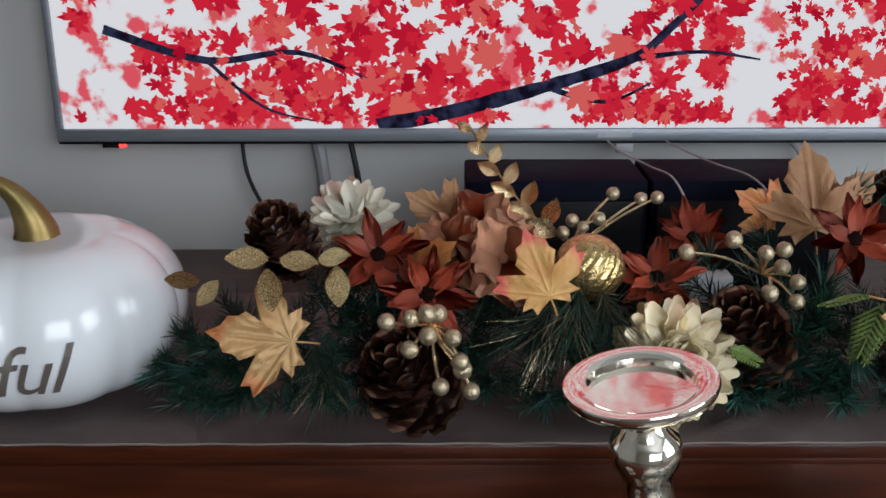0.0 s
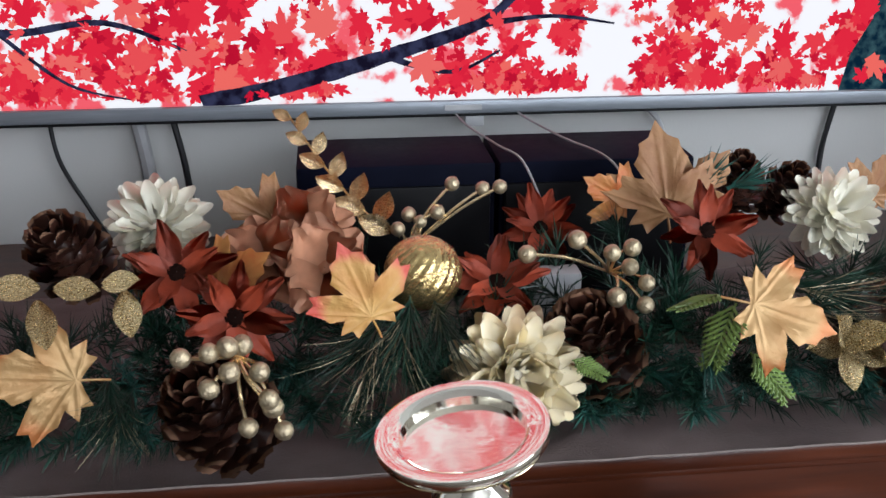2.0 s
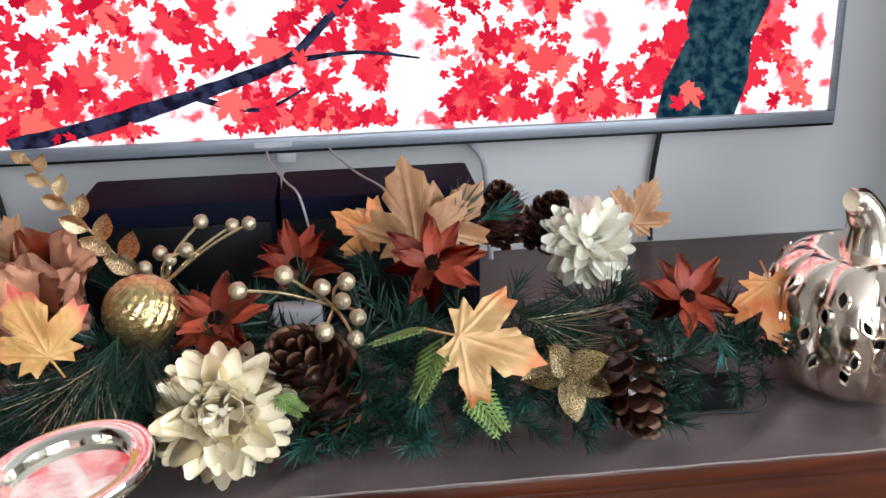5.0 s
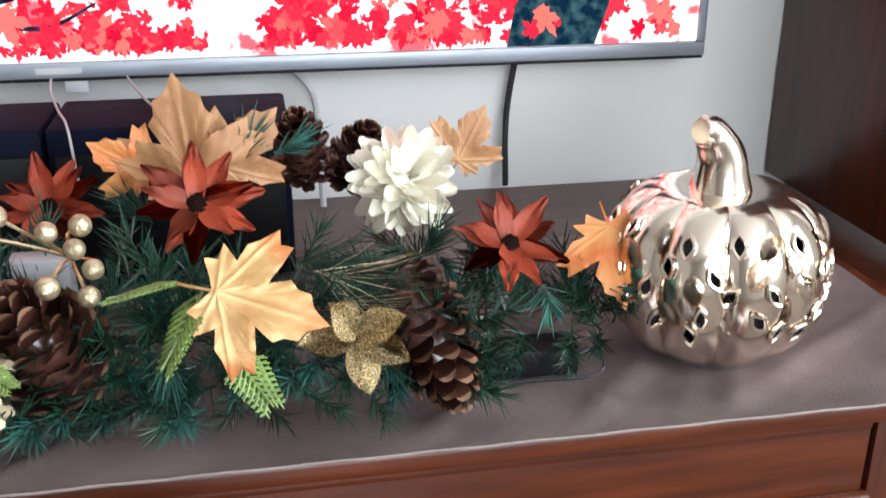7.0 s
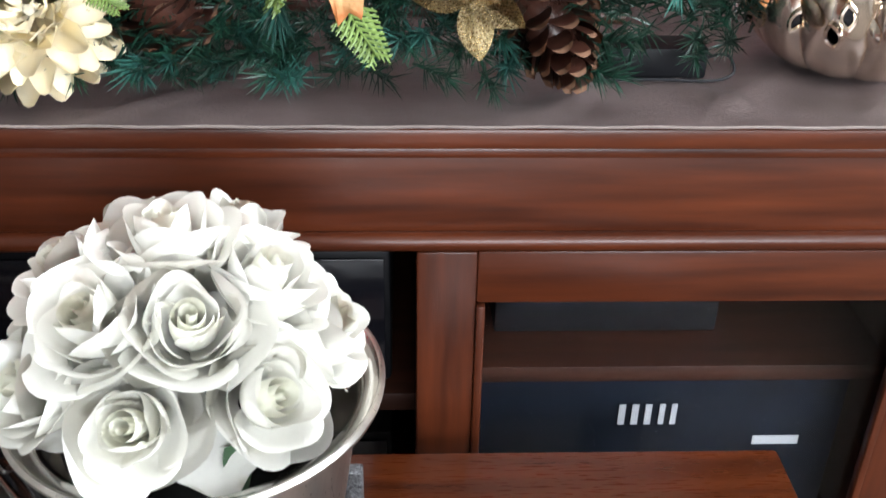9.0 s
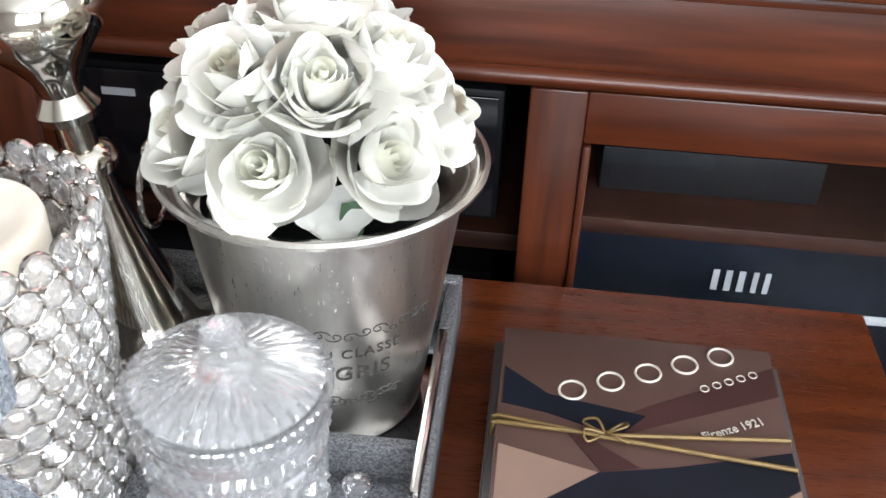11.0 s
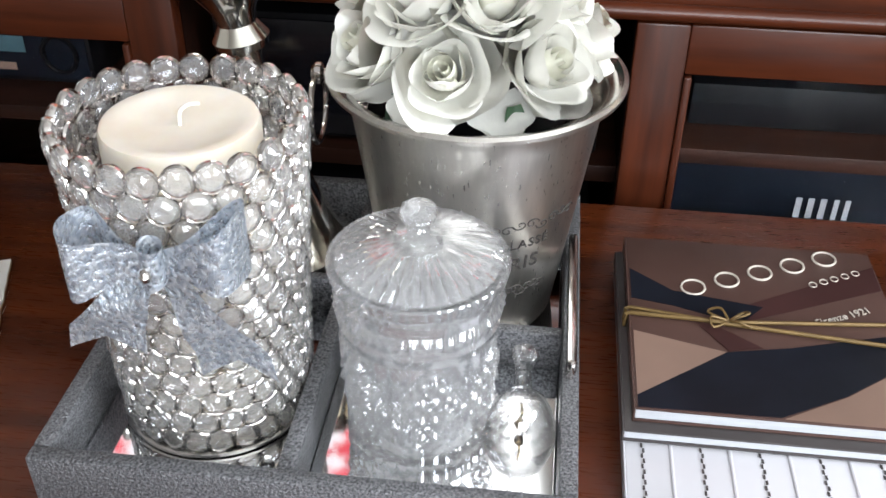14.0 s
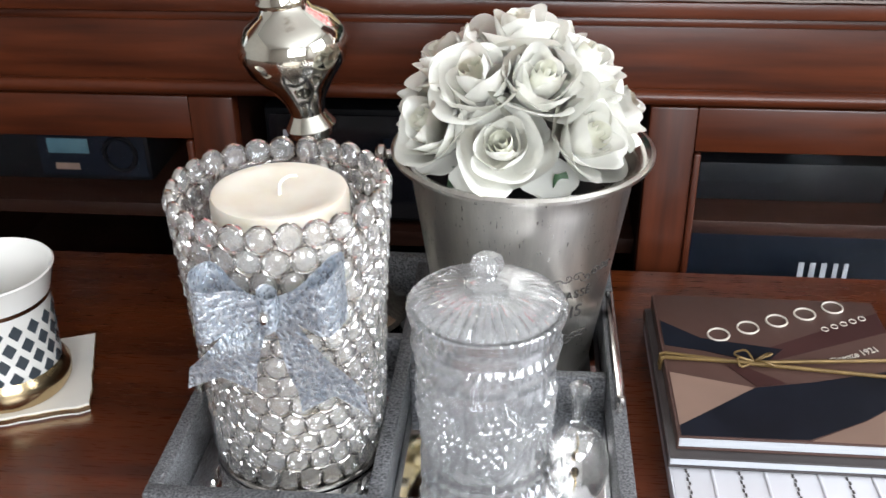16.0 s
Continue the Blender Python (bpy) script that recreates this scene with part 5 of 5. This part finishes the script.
pinecone(-0.266, 0.105, 0.900, (-0.3, -0.5, 0.9), 0.036, 0.072)
pinecone(-0.142, 0.000, 0.805, (-0.35, -0.45, 0.8), 0.046, 0.088, 80)
pinecone(0.165, 0.045, 0.822, (-0.35, -0.35, 0.85), 0.045, 0.092, 80)
pinecone(0.424, 0.050, 0.812, (0.35, -0.65, -0.55), 0.041, 0.108, 78)
pinecone(0.352, 0.215, 0.905, (-0.1, -0.3, 0.95), 0.027, 0.062)
pinecone(0.398, 0.215, 0.895, (0.3, -0.4, 0.85), 0.027, 0.060)
pinecone(-0.20, 0.13, 0.87, (0.1, -0.6, 0.7), 0.026, 0.06)


# leaves
def maple(name, material, bend=0.22):
    """A pressed cloth leaf with pointed lobes, raised veins and puckers between them."""
    half = [(0.0, -0.42), (0.15, -0.50), (0.36, -0.64), (0.40, -0.47), (0.62, -0.46), (0.50, -0.30), (0.38, -0.16), (0.70, -0.17), (0.80, -0.04), (1.02, 0.16), (0.83, 0.23), (0.85, 0.40), (0.58, 0.32),
            (0.25, 0.20), (0.42, 0.48), (0.33, 0.60), (0.31, 0.78), (0.15, 0.86), (0.0, 1.12)]
    outline = half + [(-x, y) for x, y in reversed(half[1:-1])]
    fine = []
    for (ax, ay), (bx_, by_) in zip(outline, outline[1:] + outline[:1]):
        fine += [(ax, ay), ((2 * ax + bx_) / 3, (2 * ay + by_) / 3), ((ax + 2 * bx_) / 3, (ay + 2 * by_) / 3)]
    base = Vector((0.0, -0.36))
    veins = [(Vector(tip) - base) for tip in ((0, 1.12), (1.0, 0.16), (-1.0, 0.16), (0.6, -0.46), (-0.6, -0.46))]

    def h(x, y):
        p = Vector((x, y)) - base
        near, along = 9.0, 0.0
        for v in veins:
            t = min(1.0, max(0.0, p.dot(v) / v.length_squared))
            dist = (p - v * t).length
            if dist < near:
                near, along = dist, t * v.length
        rib = 0.030 * math.exp(-(near / 0.028) ** 2)
        pucker = 0.075 * min(near, 0.3) / 0.3 + 0.020 * math.sin(24 * (along - 0.7 * near)) * min(1.0, near * 6)
        return rib + pucker - bend * (p.length * 0.62) ** 2 + 0.09 * math.sin(3.1 * x + 1.7 * y) * p.length
    bm = bmesh.new()
    n = len(fine)
    rims = []
    for drop in (0.0, 0.014):
        c = bm.verts.new((base.x, base.y, h(*base) - drop))
        rings = []
        for f in (0.16, 0.32, 0.48, 0.64, 0.8, 0.92, 1.0):
            rings.append([bm.verts.new((base.x + (x - base.x) * f, base.y + (y - base.y) * f, h(base.x + (x - base.x) * f, base.y + (y - base.y) * f) - drop)) for x, y in fine])
        for i in range(n):
            j = (i + 1) % n
            bm.faces.new((c, rings[0][i], rings[0][j]) if not drop else (c, rings[0][j], rings[0][i]))
            for a, b in zip(rings, rings[1:]):
                bm.faces.new((a[i], b[i], b[j], a[j]) if not drop else (a[j], b[j], b[i], a[i]))
        rims.append(rings[-1])
    for i in range(n):
        j = (i + 1) % n
        bm.faces.new((rims[0][i], rims[1][i], rims[1][j], rims[0][j]))
    tube([(0, -0.36, 0.0), (0.02, -0.6, -0.05), (0.03, -0.85, -0.15)], 0.022, 6, bm=bm)
    return mesh_of(name, bm, material)


M_GOLD, M_TAN, M_YEL, M_ORG = (maple("maple_leaf", q) for q in (LEAFGOLD, LEAFTAN, LEAFYEL, LEAFORG))
def leaf_pose(p, tip, nrm, sc):
    """Leaf with its tip along tip and its upper face to nrm."""
    dd = Vector(tip).normalized()
    zax = Vector(nrm)
    zax = (zax - dd * zax.dot(dd)).normalized()
    q = Matrix((dd.cross(zax), dd, zax)).transposed().to_4x4()
    q.translation = p
    return q @ Matrix.Diagonal((sc, sc, sc, 1))


for me, x, y, z, tip, nrm, sc, lab in (
        (M_GOLD, 0.302, 0.006, 0.866, (0.85, -0.1, -0.32), (0.1, -0.85, 0.5), 0.052, "gilded maple leaf"),
        (M_GOLD, -0.262, -0.010, 0.848, (-0.80, -0.1, 0.15), (-0.1, -0.85, 0.45), 0.050, "gilded tan maple leaf"),
        (M_TAN, 0.262, 0.175, 0.915, (-0.12, 0.3, 1), (-0.05, -0.9, 0.3), 0.060, "tan maple leaf standing up"),
        (M_TAN, 0.300, 0.190, 0.912, (0.7, 0.2, 0.7), (0.2, -0.9, 0.3), 0.044, "tan maple leaf"),
        (M_ORG, 0.218, 0.185, 0.908, (-0.8, 0.0, 0.5), (-0.2, -0.9, 0.3), 0.034, "red-orange maple leaf"),
        (M_YEL, -0.030, -0.018, 0.905, (-0.35, 0.1, 0.9), (0.0, -0.85, 0.5), 0.042, "yellow maple leaf with red tips"),
        (M_ORG, 0.586, 0.095, 0.848, (0.05, -0.55, -0.75), (-0.1, -0.75, 0.6), 0.046, "orange maple leaf"),
        (M_TAN, 0.488, 0.20, 0.905, (0.5, 0.1, 0.9), (0.1, -0.9, 0.3), 0.036, "tan maple leaf"),
        (M_ORG, 0.612, 0.115, 0.838, (0.8, -0.2, -0.3), (0.2, -0.7, 0.6), 0.040, "orange maple leaf"),
        (M_ORG, -0.135, 0.075, 0.885, (0.6, -0.2, 0.5), (0.1, -0.8, 0.6), 0.040, "rust maple leaf"),
        (M_TAN, -0.085, 0.13, 0.875, (0.3, -0.3, -0.7), (0.2, -0.8, 0.5), 0.038, "tan maple leaf"),
        (M_TAN, -0.115, 0.18, 0.905, (-0.8, 0, 0.5), (-0.1, -0.85, 0.4), 0.040, "peach maple leaf")):
    part("maple_leaf", me, None, GARL, lab, m=leaf_pose(gp(x, y, z), tip, nrm, sc))


def oval_leaf(name, material):
    def fn(u, v):
        s = (u - 0.5) * 2
        w = 0.30 * math.sin(math.pi * (0.03 + 0.95 * v)) ** 0.85
        return (s * w, v, 0.10 * abs(s) - 0.12 * v * v)
    return mesh_of(name, sheet(fn, 6, 8, 0.02), material)


OV, OVG = oval_leaf("gold_leaf", GOLD), oval_leaf("glitter_leaf", GOLDGLIT)
spr = smooth_path([gp(0.012, 0.185, 0.875), gp(-0.02, 0.19, 0.90), gp(-0.048, 0.198, 0.932), gp(-0.070, 0.2, 0.965), gp(-0.088, 0.2, 0.995)], 6)
part("gold_sprig", tube(spr, 0.0012, 6), GOLD, GARL, "arching gold leaf stem")
for k in range(1, 12):
    p = spr[min(len(spr) - 1, 2 * k)]
    s = 0.036 * (1 - 0.045 * k)
    sd = -1 if k % 2 else 1
    d = Vector((-0.35 + sd * 0.62, -0.15, 0.62 + 0.1 * sd)).normalized()
    nrm = Vector((0.25 * sd, -1, 0.35))
    zax = (nrm - d * nrm.dot(d)).normalized()
    m = Matrix((d.cross(zax), d, zax)).transposed().to_4x4()
    m.translation = p
    part("gold_leaf", OV, None, GARL, m=m @ Matrix.Diagonal((s, s, s, 1)))
for x, y, z, d, s in ((-0.262, 0.0, 0.916, (-1, -0.2, 0.15), 0.036), (-0.262, -0.01, 0.912, (0.15, -0.4, -0.9), 0.036), (-0.252, 0.0, 0.915, (1, -0.2, 0.05), 0.033), (-0.207, 0.018, 0.905, (0.1, -0.4, -0.9), 0.036),
                      (-0.22, 0.01, 0.912, (0.9, -0.3, 0.3), 0.030), (-0.33, 0.03, 0.885, (-0.9, -0.2, 0.2), 0.03), (-0.31, 0.02, 0.89, (-0.5, -0.3, -0.5), 0.028)):
    dd = Vector(d).normalized()
    nrm = Vector((0.1, -0.7, 0.7))
    zax = (nrm - dd * nrm.dot(dd)).normalized()
    m = Matrix((dd.cross(zax), dd, zax)).transposed().to_4x4()
    m.translation = gp(x, y, z)
    part("glitter_leaf", OVG, None, GARL, "gold glitter leaf", m=m @ Matrix.Diagonal((s, s, s, 1)))
for a in (-80, -25, 40, 110, 170):
    dd = Vector((math.cos(radians(a)), -0.45, math.sin(radians(a)) * 0.8)).normalized()
    nrm = Vector((0.1, -0.8, 0.6))
    zax = (nrm - dd * nrm.dot(dd)).normalized()
    m = Matrix((dd.cross(zax), dd, zax)).transposed().to_4x4()
    m.translation = gp(0.374, 0.022, 0.826)
    part("glitter_leaf", OVG, None, GARL, "gold glitter leaf", m=m @ Matrix.Diagonal((0.042, 0.042, 0.042, 1)))


# berries
BERRY = mesh_of("gold_berry", lathe([(0.0001, -0.0085), (0.0042, -0.0074), (0.0074, -0.0042), (0.0085, 0), (0.0074, 0.0042), (0.0042, 0.0074), (0.0012, 0.0086), (0.0001, 0.0092)], 18, cap=False), GOLDBERRY)


def berries(points, root, s=1.0, mid=None):
    for p in points:
        q = Vector(gp(*p))
        r0 = Vector(gp(*root))
        w = r0.lerp(q, 0.5) + Vector((r_.uniform(-0.008, 0.008), -0.004, r_.uniform(0.0, 0.01)))
        part("berry_twig", tube(smooth_path([r0, w, q], 5), 0.0014, 6), GOLD, GARL)
        part("gold_berry", BERRY, None, GARL, m=at(*q, q - r0, 0, s * r_.uniform(0.9, 1.08)))


berries([(0.063, 0.2, 0.921), (0.092, 0.198, 0.916), (0.108, 0.195, 0.918), (0.022, 0.2, 0.892), (0.032, 0.19, 0.888), (0.048, 0.19, 0.897), (0.01, 0.18, 0.885)], (0.022, 0.19, 0.862), 0.82)
berries([(0.108, 0.06, 0.903), (0.147, 0.05, 0.918), (0.177, 0.05, 0.905), (0.197, 0.06, 0.905), (0.193, 0.05, 0.892), (0.177, 0.03, 0.874), (0.205, 0.04, 0.881), (0.202, 0.03, 0.866)], (0.185, 0.08, 0.875), 0.95)
berries([(-0.16, -0.05, 0.88), (-0.14, -0.05, 0.883), (-0.127, -0.05, 0.887), (-0.118, -0.04, 0.883), (-0.141, -0.06, 0.86), (-0.126, -0.06, 0.872), (-0.106, -0.05, 0.866), (-0.1, -0.06, 0.849), (-0.098, -0.055, 0.84), (-0.116, -0.06, 0.827), (-0.091, -0.06, 0.823)], (-0.122, -0.028, 0.868), 0.92)

# sequinned ball
ball = part("gold_ball", lathe([(0.001, -0.032)] + [(0.033 * math.cos(t), 0.032 * math.sin(t)) for t in [-1.4 + 0.2 * k for k in range(15)]] + [(0.001, 0.032)], 40,
            rf=lambda a, k, r, z: r * (1 + 0.03 * ((k + int(a * 40 / 6.2832)) % 2)), cap=False), BALL, GARL, "gold sequinned ball", m=pose(0.024, 0.085, 0.880 - Z0), smooth=False)


# silk flowers
def flower(x, y, z, d, petal, rows, heart, hr, label, spin=0.0):
    f = part("flower", lathe([(hr * 0.5, -0.004), (hr, 0), (hr * 0.95, 0.003), (hr * 0.6, 0.005), (0.0004, 0.006)], 14, rf=lambda a, k, r, zz: r * (1 + 0.12 * math.sin(9 * a)), cap=False), heart, GARL, label, m=at(*gp(x, y, z), d, spin))
    for me, n, lean, rad, zz in rows:
        for k in range(n):
            an = 360 * k / n + lean * 3.3 + r_.uniform(-8, 8)
            sc = r_.uniform(0.88, 1.1)
            part("petal", me, None, f, m=pose(0, 0, zz, 0, 0, an) @ pose(0, rad, 0, -lean + r_.uniform(-8, 8), 0, r_.uniform(-8, 8)) @ Matrix.Diagonal((sc, sc, sc, 1)))


P_RUST = petal_mesh("petal", 0.0175, 0.038, 0.004, 0.006, RUST, 0.0014, 5, 7, 0.12)
for x, y, z, d, sp in ((-0.172, 0.045, 0.905, (0.1, -0.7, 0.65), 0.2), (-0.128, 0.018, 0.878, (0.2, -0.85, 0.4), 0.6), (0.272, 0.09, 0.905, (0.0, -0.8, 0.5), 0.1), (0.498, 0.08, 0.862, (0.1, -0.6, 0.75), 0.4),
                       (0.086, 0.075, 0.872, (-0.1, -0.55, 0.8), 0.0), (0.15, 0.20, 0.872, (-0.1, -0.6, 0.7), 0.5)):
    flower(x, y, z, d, None, ((P_RUST, 8, 68, 0.006, 0.0), (P_RUST, 5, 42, 0.005, 0.002)), RUSTHEART, 0.009, "rust-red silk daisy with a dark eye", sp)
P_PEACH = petal_mesh("petal", 0.044, 0.042, 0.004, 0.006, PEACH, 0.003, 7, 7)
for x, y, z, d in ((-0.072, 0.17, 0.888, (-0.1, -0.6, 0.75)), (-0.058, 0.08, 0.890, (0.0, -0.8, 0.5)), (-0.105, 0.11, 0.885, (-0.1, -0.6, 0.7))):
    flower(x, y, z, d, None, ((P_PEACH, 6, 62, 0.004, 0), (P_PEACH, 4, 30, 0.003, 0.002)), PEACH, 0.006, "peach silk hydrangea bloom", r_.uniform(0, 2))
P_CREAM = petal_mesh("petal", 0.0195, 0.048, 0.006, 0.001, CREAM, 0.0006, 6, 8, spoon=True)
P_CREAM2 = petal_mesh("petal", 0.022, 0.034, 0.006, -0.001, CREAM, 0.001, 5, 6, spoon=True)
flower(0.092, 0.012, 0.818, (0.12, -0.86, 0.42), None, ((P_CREAM, 22, 96, 0.010, -0.006), (P_CREAM, 21, 80, 0.009, -0.003), (P_CREAM, 19, 64, 0.008, 0.0), (P_CREAM, 14, 48, 0.007, 0.002), (P_CREAM2, 12, 34, 0.006, 0.005), (P_CREAM2, 8, 18, 0.005, 0.006)), CREAM, 0.006, "large cream silk chrysanthemum", 0.0)
P_IV = petal_mesh("petal", 0.0175, 0.040, 0.005, 0.001, IVORY, 0.0006, 6, 8, spoon=True)
for x, y, z, d in ((0.432, 0.175, 0.885, (0.15, -0.7, 0.6)), (-0.205, 0.17, 0.902, (-0.15, -0.6, 0.75))):
    flower(x, y, z, d, None, ((P_IV, 19, 94, 0.008, -0.004), (P_IV, 18, 76, 0.007, -0.002), (P_IV, 14, 58, 0.006, 0.001), (P_IV, 11, 40, 0.005, 0.003), (P_IV, 8, 20, 0.004, 0.004)), IVORY, 0.005, "ivory silk chrysanthemum", 0.4)

bx = thing("battery_box", pose(0.517, 0.085, 0.7512), "small black battery box with a wire on the runner", "battery box")
part("case", box(-0.038, 0.038, -0.016, 0.016, 0, 0.024, 0.003), BLACK, bx)
part("wire", tube(smooth_path([(0.036, -0.005, 0.012), (0.052, -0.012, 0.018), (0.056, -0.022, 0.008), (0.04, -0.026, 0.003), (0.0, -0.024, 0.003), (-0.05, -0.026, 0.003)], 6), 0.0012, 6), CABLE, bx)
wb = thing("clear_plastic_clip", pose(0.151, 0.135, 0.7515), "clear plastic clip among the greenery", "clip")
part("case", box(-0.022, 0.022, -0.012, 0.012, 0, 0.105, 0.002), CABLEG, wb)
